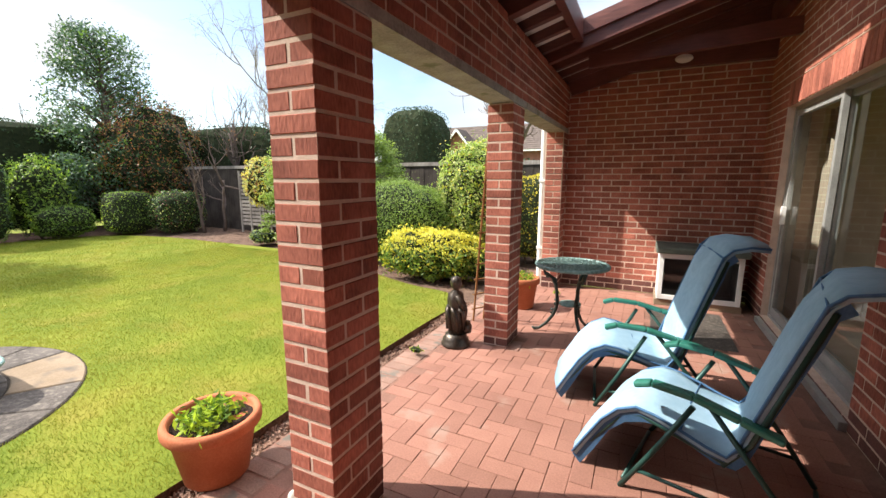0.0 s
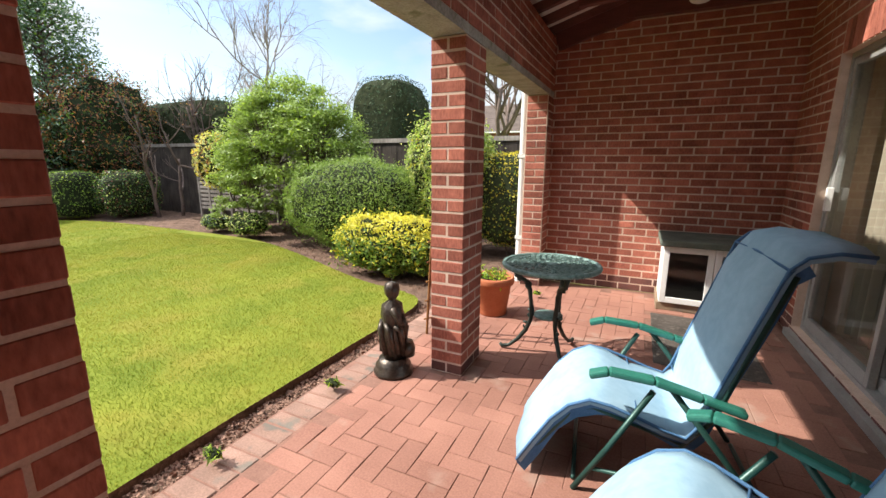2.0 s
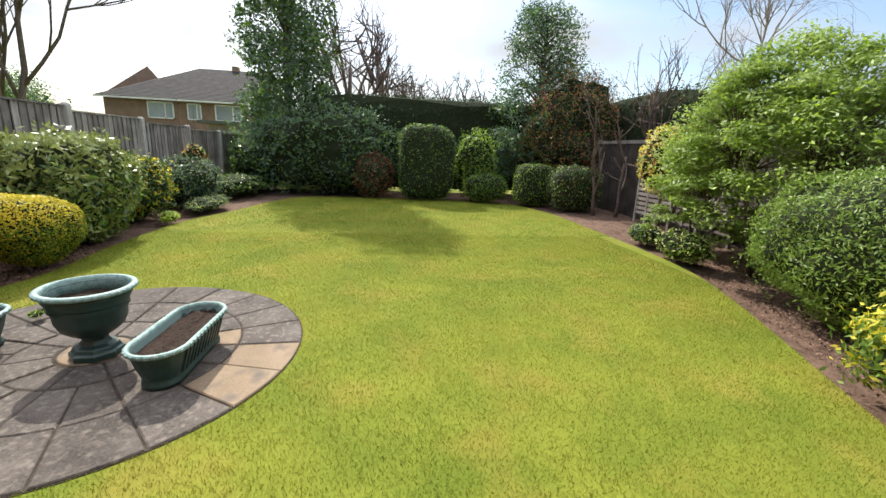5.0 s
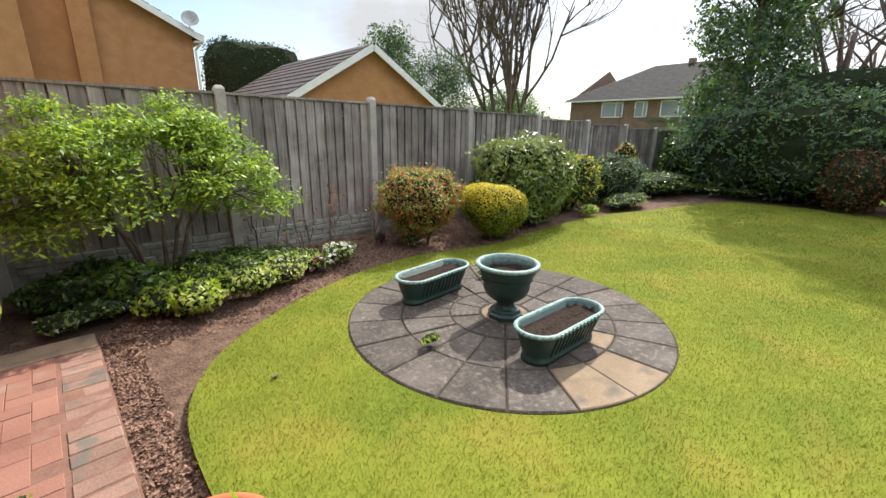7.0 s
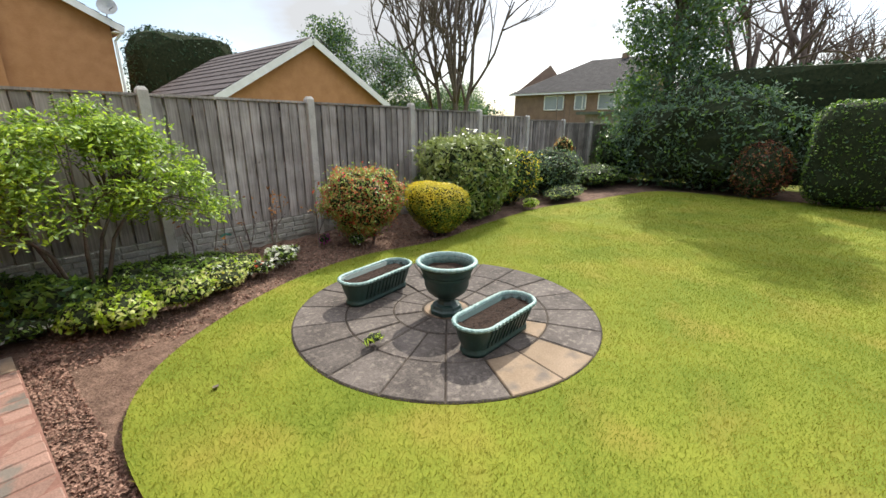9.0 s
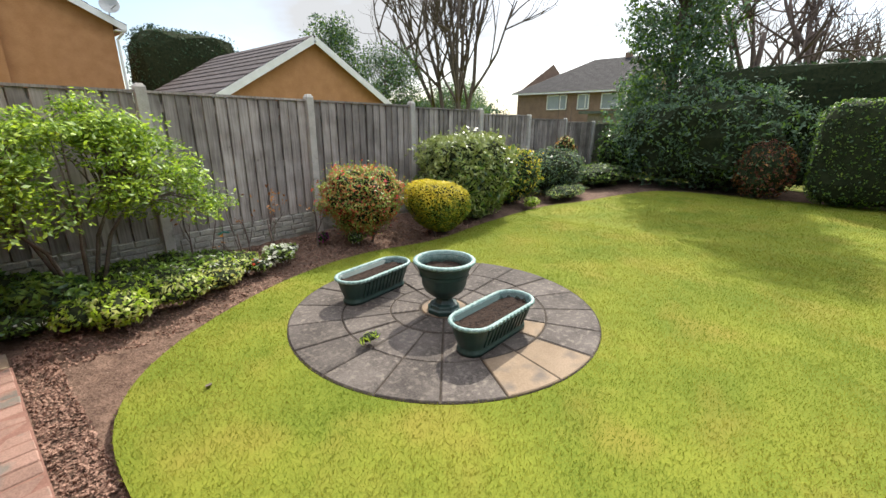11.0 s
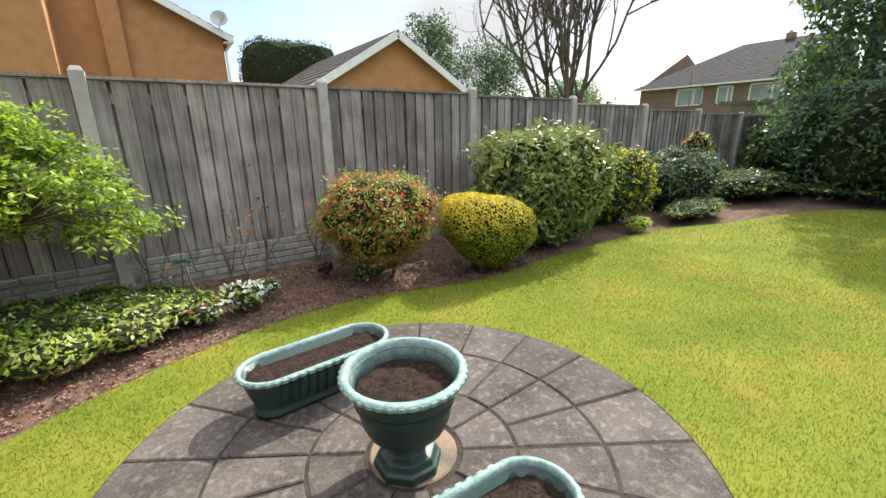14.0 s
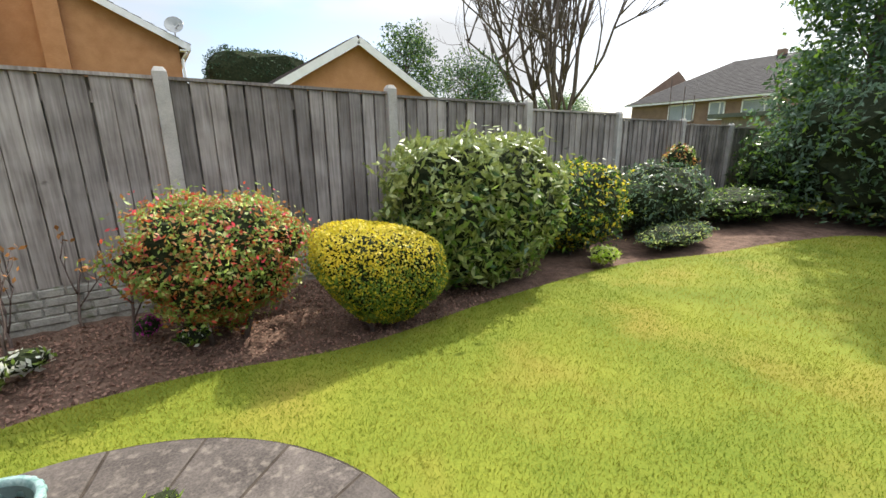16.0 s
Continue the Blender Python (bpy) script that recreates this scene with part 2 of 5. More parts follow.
# ---- shaping helpers ----
def put(name, verts, faces, mats, parent=None, slots=None, smooth=False):
    me = bpy.data.meshes.new(name)
    me.from_pydata([tuple(v) for v in verts], [], faces)
    for m in mats if isinstance(mats, (list, tuple)) else [mats]:
        me.materials.append(m)
    if slots is not None:
        me.polygons.foreach_set("material_index", slots)
    if smooth:
        me.polygons.foreach_set("use_smooth", [True] * len(me.polygons))
    ob = new(name, me)
    ob.parent = parent
    return ob


def group_at(name, x=0.0, y=0.0, z=0.0, turn=0.0):
    ob = new(name)
    ob.matrix_basis = pose(x, y, z, 0, 0, turn)
    return ob


class Geo:
    """Gathers simple solids into one mesh."""

    def __init__(self):
        self.v, self.f = [], []

    def add(self, verts, faces):
        o = len(self.v)
        self.v += [tuple(p) for p in verts]
        self.f += [tuple(i + o for i in f) for f in faces]

    def box(self, x0, y0, z0, x1, y1, z1, m=None):
        c = [Vector((x, y, z)) for z in (z0, z1) for y in (y0, y1) for x in (x0, x1)]
        if m is not None:
            c = [m @ p for p in c]
        self.add(c, [(0, 2, 3, 1), (4, 5, 7, 6), (0, 1, 5, 4), (2, 6, 7, 3), (0, 4, 6, 2), (1, 3, 7, 5)])

    def bar(self, a, b, w, h, up=(0, 0, 1)):
        a, b = Vector(a), Vector(b)
        d = (b - a).normalized()
        s = d.cross(Vector(up)).normalized() * w / 2
        u = s.cross(d).normalized() * h / 2
        self.add([p + i * s + j * u for p in (a, b) for i, j in ((-1, -1), (1, -1), (1, 1), (-1, 1))],
                 [(0, 1, 2, 3), (7, 6, 5, 4), (0, 4, 5, 1), (1, 5, 6, 2), (2, 6, 7, 3), (3, 7, 4, 0)])

    def tube(self, pts, radii, n=8):
        pts = [Vector(p) for p in pts]
        if isinstance(radii, (int, float)):
            radii = [radii] * len(pts)
        rings, side = [], None
        for i, p in enumerate(pts):
            d = (pts[min(i + 1, len(pts) - 1)] - pts[max(i - 1, 0)]).normalized()
            side = d.orthogonal().normalized() if side is None else (side - d * side.dot(d)).normalized()
            o = d.cross(side)
            rings.append([p + (side * math.cos(a) + o * math.sin(a)) * radii[i] for a in (2 * math.pi * k / n for k in range(n))])
        f = []
        for i in range(len(pts) - 1):
            f += [(i * n + k, i * n + (k + 1) % n, (i + 1) * n + (k + 1) % n, (i + 1) * n + k) for k in range(n)]
        f += [tuple(range(n - 1, -1, -1)), tuple(range((len(pts) - 1) * n, len(pts) * n))]
        self.add([p for r in rings for p in r], f)

    def lathe(self, prof, n=32, cx=0.0, cy=0.0, sx=1.0, flute=0.0, flutes=0, stad=0.0, ring=False):
        """Turns a profile of (r, z) round; stad draws it out along x into an oblong."""
        vs = []
        for r, z in prof:
            for k in range(n):
                a = 2 * math.pi * (k + 0.5) / n
                q = r * (1 + flute * math.cos(flutes * a)) if flutes else r
                off = math.copysign(stad, math.cos(a)) if stad else 0
                vs.append((cx + sx * q * math.cos(a) + off, cy + q * math.sin(a), z))
        f = []
        for i in range(len(prof) - 1):
            f += [(i * n + k, i * n + (k + 1) % n, (i + 1) * n + (k + 1) % n, (i + 1) * n + k) for k in range(n)]
        if ring:
            o = (len(prof) - 1) * n
            f += [(o + k, o + (k + 1) % n, (k + 1) % n, k) for k in range(n)]
        else:
            f += [tuple(range(n - 1, -1, -1)), tuple(range((len(prof) - 1) * n, len(prof) * n))]
        self.add(vs, f)

    def make(self, name, mats, parent=None, smooth=False, bevel=0.0):
        ob = put(name, self.v, self.f, mats, parent, smooth=smooth)
        if bevel:
            b = ob.modifiers.new("bevel", "BEVEL")
            b.width, b.segments, b.limit_method = bevel, 2, "ANGLE"
        return ob


def block_mesh(name, w, d, h, m, chamfer=0.005):
    """A block with worn arrises, centred on its base."""
    bm = bmesh.new()
    bmesh.ops.create_cube(bm, size=1)
    bmesh.ops.scale(bm, vec=(w, d, h), verts=bm.verts)
    bmesh.ops.translate(bm, vec=(0, 0, h / 2), verts=bm.verts)
    bmesh.ops.bevel(bm, geom=bm.edges[:], offset=chamfer, segments=1, affect="EDGES")
    me = bpy.data.meshes.new(name)
    bm.to_mesh(me)
    bm.free()
    me.materials.append(m)
    return me


PIECES = []  # blocks of walls and floors, laid at the end of the file


def lay(parent, name, mesh, spots_at, limit=300, near=None):
    PIECES.append((parent, name, mesh, spots_at, limit, near))


RNG = np.random.default_rng(7)


# ---- ground ----
def smooth_loop(pts, steps=6):
    """A closed curve through the points."""
    out, n = [], len(pts)
    for i in range(n):
        p0, p1, p2, p3 = [Vector(pts[(i + k) % n]) for k in (-1, 0, 1, 2)]
        for s in range(steps):
            t = s / steps
            out.append(0.5 * (2 * p1 + (p2 - p0) * t + (2 * p0 - 5 * p1 + 4 * p2 - p3) * t * t + (3 * p1 - p0 - 3 * p2 + p3) * t ** 3))
    return out


LAWN_EDGE = smooth_loop([(0.87, 7.25), (0.87, 6.2), (0.86, 5.0), (0.87, 3.7), (0.78, 2.7), (0.25, 2.03), (-0.85, 1.5), (-1.95, 1.36), (-3.1, 1.62),
                         (-4.4, 1.55), (-6.2, 1.6), (-7.5, 2.0), (-9.0, 2.35), (-10.2, 3.0), (-10.4, 5.0), (-10.0, 8.0), (-8.5, 8.95),
                         (-5.8, 9.05), (-3.6, 8.98), (-2.2, 8.58), (-0.2, 7.72), (0.5, 7.55)])
CX, CY, CR = -1.45, 3.13, 1.28


def inside_lawn(x, y, margin=0.0):
    ins = np.zeros(len(x), bool)
    pts = [(p.x, p.y) for p in LAWN_EDGE]
    for (x1, y1), (x2, y2) in zip(pts, pts[1:] + pts[:1]):
        c = ((y1 > y) != (y2 > y)) & (x < (x2 - x1) * (y - y1) / (y2 - y1 + 1e-12) + x1)
        ins ^= c
    return ins & (np.hypot(x - CX, y - CY) > CR + margin)


tagged(put("ground", [(-900, -900, -0.16), (900, -900, -0.16), (900, 900, -0.16), (-900, 900, -0.16)], [(0, 1, 2, 3)], M_LAWN), "rough grassy ground that runs out to the horizon", "ground", kind="structure")

# the soil of the borders, lumpy
nx, ny = 170, 150
gx, gy = np.meshgrid(np.linspace(-12.8, 1.6, nx), np.linspace(-0.05, 11.0, ny))
gz = np.array([[-0.075 + 0.022 * noise.noise((x * 9, y * 9, 0)) + 0.03 * noise.noise((x * 2, y * 2, 3)) for x, y in zip(rx, ry)] for rx, ry in zip(gx, gy)])
gz += 0.05 * np.clip((1.2 - gy) / 1.2, 0, 1) + 0.05 * np.clip((gy - 8.5) / 2, 0, 1)
sv = np.stack([gx, gy, gz], -1).reshape(-1, 3)
sf = [(j * nx + i, j * nx + i + 1, (j + 1) * nx + i + 1, (j + 1) * nx + i) for j in range(ny - 1) for i in range(nx - 1)]
tagged(put("soil_bed", sv, sf, M_SOIL, smooth=True), "dark crumbly soil of the planted borders", "soil", kind="structure")

# the lawn, with a cut edge
top = [(p.x, p.y, -0.02) for p in LAWN_EDGE]
low = [(p.x, p.y, -0.13) for p in LAWN_EDGE]
n = len(top)
lawn = put("lawn", top + low, [tuple(range(n))[::-1]] + [(i, (i + 1) % n, n + (i + 1) % n, n + i) for i in range(n)], [M_LAWN, M_SOIL], slots=[0] + [1] * n)
tagged(lawn, "sunlit mown lawn, green with yellow patches", "lawn", kind="structure")


def scatter_blades(name, count, x0, x1, y0, y1, size, parent):
    x, y = RNG.uniform(x0, x1, count), RNG.uniform(y0, y1, count)
    keep = inside_lawn(x, y, -0.006)
    x, y = x[keep], y[keep]
    k = len(x)
    a = RNG.uniform(0, 2 * np.pi, k)
    h, w = size * RNG.uniform(0.6, 1.3, k), size * RNG.uniform(0.09, 0.17, k)
    lean = RNG.normal(0, 0.6, (k, 2)) * h[:, None]
    v = np.zeros((k, 3, 3))
    v[:, 0] = np.stack([x - w * np.cos(a), y - w * np.sin(a), np.full(k, -0.024)], 1)
    v[:, 1] = np.stack([x + w * np.cos(a), y + w * np.sin(a), np.full(k, -0.024)], 1)
    v[:, 2] = np.stack([x + lean[:, 0], y + lean[:, 1], -0.02 + h], 1)
    patch = np.array([noise.noise((px * 1.3, py * 1.3, 5)) + 0.5 * noise.noise((px * 5, py * 5, 9)) for px, py in zip(x, y)]) + RNG.normal(0, 0.3, k)
    slots = np.where(patch > 0.7, 2, np.where(patch > -0.05, 1, 0)).astype(int)
    me = bpy.data.meshes.new(name)
    me.vertices.add(k * 3)
    me.vertices.foreach_set("co", v.ravel())
    me.loops.add(k * 3)
    me.loops.foreach_set("vertex_index", np.arange(k * 3))
    me.polygons.add(k)
    me.polygons.foreach_set("loop_start", np.arange(k) * 3)
    for m in M_BLADE:
        me.materials.append(m)
    me.polygons.foreach_set("material_index", slots)
    me.update()
    ob = new(name, me)
    ob.parent = parent
    return tagged(ob, "short mown blades of grass", kind="stuff")


scatter_blades("grass", 400000, -5.4, 0.9, 1.2, 8.8, 0.016, lawn)
scatter_blades("grass", 110000, -10.6, -5.4, 1.2, 9.2, 0.021, lawn)


# ---- foliage ----
def leaves(k, size, aspect, pts, nrm, spread=0.8):
    """k folded leaves at pts, facing about nrm: verts and faces."""
    nrm = nrm + RNG.normal(0, spread, (k, 3))
    nrm /= np.linalg.norm(nrm, axis=1)[:, None] + 1e-9
    d = RNG.normal(0, 1, (k, 3))
    d -= nrm * (d * nrm).sum(1)[:, None]
    d /= np.linalg.norm(d, axis=1)[:, None] + 1e-9
    s = np.cross(nrm, d)
    L = (size * RNG.uniform(0.6, 1.3, k))[:, None]
    v = np.stack([pts - d * L / 2, pts + s * L * aspect / 2 - nrm * L * 0.06, pts + d * L / 2 - nrm * L * 0.1, pts - s * L * aspect / 2 - nrm * L * 0.06], 1)
    i = np.arange(k)[:, None] * 4
    return v.reshape(-1, 3), np.concatenate([i, i + 1, i + 2, i + 3], 1)


def cloud(k, rad, power, lump, freq, seed, depth=0.12, floor_z=-1.0):
    """Points on a lumpy rounded block: place and outward way."""
    d = RNG.normal(0, 1, (k, 3))
    d /= np.linalg.norm(d, axis=1)[:, None]
    d[:, 2] = np.where(d[:, 2] < floor_z, -d[:, 2], d[:, 2])
    r = 1 / (np.abs(d) ** power).sum(1) ** (1 / power)
    wob = np.array([noise.noise((p[0] * freq + seed, p[1] * freq, p[2] * freq)) for p in d])
    r = r * (1 + lump * wob) * (1 - depth * RNG.random(k) ** 1.6)
    return d * r[:, None] * np.array(rad), d / np.array(rad)


def bush(name, x, y, w, d, h, mats, shares, label, count=5000, size=0.05, aspect=0.5, power=2.5, lump=0.16, freq=2.2, base=0.0, spread=0.8,
         top=None, turn=0.0, category="shrub", group="", stems=3, sprigs=0, pinch=0.0, tilt=0.0):
    """A shrub: stems, a core painted dark for inner shade, and many single leaves. top: leaf slot that takes the upper
    side.
    """
    root = group_at(name, x, y, -0.05, turn)
    tagged(root, label, category, group)
    seed = x * 3.1 + y * 1.7
    rad = (w / 2, d / 2, (h - base) / 2)
    mid = np.array((0, 0, base + (h - base) / 2 + 0.05))
    p, nr = cloud(count, rad, power, lump, freq, seed)
    if sprigs:
        q, nq = cloud(sprigs, rad, power, lump, freq, seed)
        q *= 1 + RNG.uniform(0.0, 0.22, sprigs)[:, None]
        p, nr = np.concatenate([p, q]), np.concatenate([nr, nq])
    k = len(p)
    p[:, :2] *= 1 + pinch * np.clip(p[:, 2] / rad[2], -1, 0)[:, None]
    p[:, 2] += tilt * p[:, 0]
    slots = RNG.choice(len(mats), k, p=np.array(shares) / sum(shares))
    if top is not None:
        up = p[:, 2] / rad[2] + RNG.normal(0, 0.25, k)
        slots = np.where(up > 0.35, top, slots)
    v, f = leaves(k, size, aspect, p + mid, nr / np.linalg.norm(nr, axis=1)[:, None], spread)
    keep = v.reshape(-1, 4, 3)[:, :, 2].min(1) > 0.02
    me = put("foliage", v, [tuple(q) for q in f[keep].tolist()], mats, root, slots=slots[keep].tolist())
    tagged(me, kind="stuff")
    # closed near-black core; the shade between the leaves is put into its colour
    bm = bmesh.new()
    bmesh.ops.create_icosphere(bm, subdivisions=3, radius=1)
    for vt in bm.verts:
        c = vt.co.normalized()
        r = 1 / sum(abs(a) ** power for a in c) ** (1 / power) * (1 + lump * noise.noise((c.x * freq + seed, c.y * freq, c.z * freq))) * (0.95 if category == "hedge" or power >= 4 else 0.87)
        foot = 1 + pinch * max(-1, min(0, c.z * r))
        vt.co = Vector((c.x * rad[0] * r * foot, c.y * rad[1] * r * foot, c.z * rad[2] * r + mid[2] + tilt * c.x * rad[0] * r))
    cm = bpy.data.meshes.new("dark_shade_core")
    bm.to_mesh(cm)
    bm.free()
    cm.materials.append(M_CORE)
    new("dark_shade_core", cm).parent = root
    for i in range(stems):
        g = Geo()
        a = 6.28 * i / max(stems, 1) + seed
        g.tube([(0.1 * w * math.cos(a), 0.1 * d * math.sin(a), -0.05), (0.14 * w * math.cos(a + 0.3), 0.14 * d * math.sin(a + 0.3), base * 0.6 + 0.05), (0.24 * w * math.cos(a), 0.24 * d * math.sin(a), base + 0.25 * h)], [0.022, 0.017, 0.008], 6)
        g.make("stem", M_BARK, root, True)
    return root


def grow(g, p, way, length, rad, depth, tips, bend=0.25, split=3, shrink=0.68, up=0.12, n=5, wide=0.75, droop=0.0):
    """A limb and its branches."""
    pts, rr, d = [p], [rad], way.normalized()
    for i in range(4):
        d = (d + Vector(np.random.normal(0, bend / 2, 3)) + Vector((0, 0, up - droop * (1 if depth < 2 else 0)))).normalized()
        p = p + d * length / 4
        pts.append(p)
        rr.append(rad * (1 - 0.13 * (i + 1)))
    g.tube(pts, rr, n if depth > 1 else 3)
    if depth <= 0:
        tips.append((p, d))
        return
    for i in range(split + (1 if depth > 2 else 0)):
        s = random.uniform(0.3, 1.0)
        j = min(int(s * 4), 3)
        q = pts[j].lerp(pts[j + 1], s * 4 - j)
        nd = (d + Vector(np.random.normal(0, wide, 3))).normalized()
        grow(g, q, nd, length * shrink * random.uniform(0.75, 1.15), rad * 0.55, depth - 1, tips, bend, split, shrink, up, n, wide, droop)


def bare_tree(name, x, y, h, label, depth=4, trunk=None, stems=1, material=None, seed=1, spread=0.3, droop=0.0, wide=0.6, split=3, buds=None, lean=(0, 0), frac=0.42):
    np.random.seed(seed), random.seed(seed)
    root = group_at(name, x, y, -0.1)
    tagged(root, label, "tree")
    tips = []
    for i in range(stems):
        g = Geo()
        a = 6.28 * i / stems + seed
        w = Vector((spread * math.cos(a) + lean[0], spread * math.sin(a) + lean[1], 1))
        grow(g, Vector((0.12 * stems * math.cos(a) * (stems > 1), 0.12 * stems * math.sin(a) * (stems > 1), 0)), w, h * frac, trunk or h * 0.018, depth, tips, 0.22, split, 0.66, 0.14, 6, wide, droop)
        g.make("limbs", material or M_TWIG, root, True)
    if buds:
        pts = np.array([t[0] for t in tips for _ in range(buds[1])]) + RNG.normal(0, buds[2] * 0.8, (len(tips) * buds[1], 3))
        v, f = leaves(len(pts), buds[2], 0.5, pts, RNG.normal(0, 1, (len(pts), 3)))
        tagged(put("foliage", v, [tuple(q) for q in f.tolist()], buds[0], root), kind="stuff")
    random.seed(0), np.random.seed(0)
    return root


def leafy_tree(name, x, y, z0, w, h, mats, shares, label, clumps=40, per=160, size=0.12, seed=1, taper=0.5, flat=0.5, d=None):
    """A trunk with limbs and a crown of clumps of leaves with gaps between them."""
    r = np.random.default_rng(seed)
    d = d or w
    root = group_at(name, x, y, -0.1)
    tagged(root, label, "tree")
    g = Geo()
    g.tube([(0, 0, 0), (0.05, 0.02, h * 0.4), (0, 0.05, h * 0.93)], [h * 0.022, h * 0.016, h * 0.004], 7)
    P, N = [], []
    for i in range(clumps):
        s = (i + 0.5) / clumps
        zz = z0 + (h - z0) * s
        rr = (1 - taper * s ** 1.6) * (0.35 + 0.65 * r.random() ** 0.5)
        a = r.uniform(0, 6.28)
        c = np.array((w / 2 * rr * math.cos(a), d / 2 * rr * math.sin(a), zz))
        g.tube([(0, 0, max(zz - 0.25 * w * rr, 0.1)), tuple(c * (0.6, 0.6, 1)), tuple(c)], [0.03, 0.018, 0.006], 4)
        cw = w * r.uniform(0.13, 0.24)
        q = r.normal(0, 1, (per, 3))
        q /= np.linalg.norm(q, axis=1)[:, None]
        P.append(c + q * np.array((cw, cw, cw * flat)) * r.uniform(0.45, 1.05, (per, 1)))
        N.append(q)
    P, N = np.concatenate(P), np.concatenate(N)
    v, f = leaves(len(P), size, 0.45, P, N)
    slots = r.choice(len(mats), len(P), p=np.array(shares) / sum(shares))
    tagged(put("foliage", v, [tuple(q) for q in f.tolist()], mats, root, slots=slots.tolist()), kind="stuff")
    g.make("limbs", M_BARK, root, True)
    return root


# ---- the covered patio ----
PX0, PX1 = 1.61, 1.825   # the row of pillars
WY = 8.6                 # the end wall
HX = 3.94                # the house wall
COURSE = 0.075
BRICK = block_mesh("brick", 0.213, 0.1025, 0.0625, M_BRICK, 0.003)
BRICK_DARK = block_mesh("brick", 0.213, 0.1025, 0.0625, M_ENGINEER, 0.003)


def pillar(name, y0, courses, label):
    root = tagged(group_at(name, PX0, y0, 0), label, "pillar", "brick pillars of the porch", "structure")
    g = Geo()
    g.box(0.0025, 0.0025, 0, 0.2125, 0.325, courses * COURSE)
    g.make("mortar", M_MORTAR, root)
    at, dark = [], []
    for c in range(courses):
        z = c * COURSE + 0.005
        row = dark if c == 0 else at
        j = lambda: random.uniform(-0.0015, 0.0015)
        if c % 2:
            row += [pose(0.1075 + j(), 0.051 + j(), z, 0, 0, 0), pose(0.051 + j(), 0.22 + j(), z, 0, 0, 90), pose(0.164 + j(), 0.22 + j(), z, 0, 0, 90)]
        else:
            row += [pose(0.051 + j(), 0.1075 + j(), z, 0, 0, 90), pose(0.164 + j(), 0.1075 + j(), z, 0, 0, 90), pose(0.1075 + j(), 0.2765 + j(), z, 0, 0, 0)]
    lay(root, "brick", BRICK, at)
    lay(root, "brick", BRICK_DARK, dark)
    return root


pillar("pillar_near", 3.91, 27, "red brick pillar of the porch with pale mortar joints")
pillar("pillar_middle", 6.11, 27, "red brick pillar of the porch beside the round table")


def brick_wall(name, origin, turn, length, courses, label, thick=0.22, holes=(), top_line=None, start=0, parts=300, near=None, dark_rows=2, lead=0.0):
    """A wall of stretchers on a mortar core; it runs along its own +x, its face is at y = 0 looking to -y."""
    root = tagged(group_at(name, *origin, turn), label, "wall", kind="structure")
    core = Geo()
    at, dark = [], []
    zs = [c * COURSE for c in range(start, courses)]
    for c in range(start, courses):
        z = c * COURSE
        off = 0.0 if c % 2 else -0.1125
        spans = [(0.0, length)]
        for a, b, h0, h1 in holes:
            if h0 - 0.01 <= z < h1 - 0.01:
                spans = [s for (p, q) in spans for s in ((p, min(q, a)), (max(p, b), q)) if s[1] - s[0] > 0.03]
        for p, q in spans:
            e = q
            if top_line:
                lim = [s for s in np.arange(p, q, 0.05) if top_line(s) > z + 0.07]
                if not lim:
                    continue
                p, e = max(p, lim[0]), min(q, lim[-1] + 0.05)
            core.box(p, 0.0025, z, e, thick, z + COURSE)
            x = p + (0.225 if c % 2 else 0.1125)
            left = p
            while left < e - 0.02:
                right = min(x, e)
                if e - right < 0.05:
                    right = e
                (dark if c < dark_rows else at).append((left, right, z))
                left = right
                x = right + 0.225
    core.make("mortar", M_MORTAR, root)

    def mats_for(cells):
        return [Matrix.Translation(((a + b) / 2, 0.051 + random.uniform(-0.002, 0.0015), z + 0.005)) @ Matrix.Diagonal((max(b - a - 0.012, 0.02) / 0.215, 1, 1, 1)) for a, b, z in cells]
    lay(root, "brick", BRICK, mats_for(at), parts, near)
    lay(root, "brick", BRICK_DARK, mats_for(dark), 60)
    return root


ROOF_Z = lambda x: 2.60 + (x - 1.72) * 0.30
brick_wall("wall_end", (PX0, WY, 0), 0, HX - PX0 + 0.2, 42, "red brick end wall of the porch, partly in sun", top_line=lambda s: ROOF_Z(PX0 + s) + 0.11, thick=0.3)
# pier at the end wall
brick_wall("wall_pier", (PX1, 8.31, 0), 90, 0.285, 27, "narrow red brick pier against the end wall", thick=0.215, parts=60)
g = Geo()
g.box(PX0 + 0.002, 8.33, 0, PX0 + 0.19, 8.59, 27 * COURSE)
tagged(g.make("wall_pier_core", M_BRICKS), "brick core of the pier", "wall", kind="structure")
brick_wall("wall_pier_front", (PX0, 8.304, 0), 0, 0.215, 27, "front of the narrow red brick pier", thick=0.05, parts=60)
# house wall with the sliding door: runs towards -y, facing -x
DOOR0, DOOR1, DOOR_Z = 5.82, 7.88, 2.1
brick_wall("wall_house", (HX, WY + 0.1, 0), -90, WY + 0.1 - 1.86, 46, "red brick house wall beside the sliding door",
           holes=((WY + 0.1 - DOOR1, WY + 0.1 - DOOR0, 0.06, DOOR_Z + 0.22),), thick=0.28, parts=280, near=(3.6, 4.1, 3.2, 9, 0, 2.6))
sold = tagged(group_at("lintel", HX, DOOR1, DOOR_Z), "upright course of red bricks over the sliding door", "lintel", kind="structure")
g = Geo()
g.box(0.008, -(DOOR1 - DOOR0), 0, 0.26, 0, 0.225)
g.make("mortar", M_MORTAR, sold)
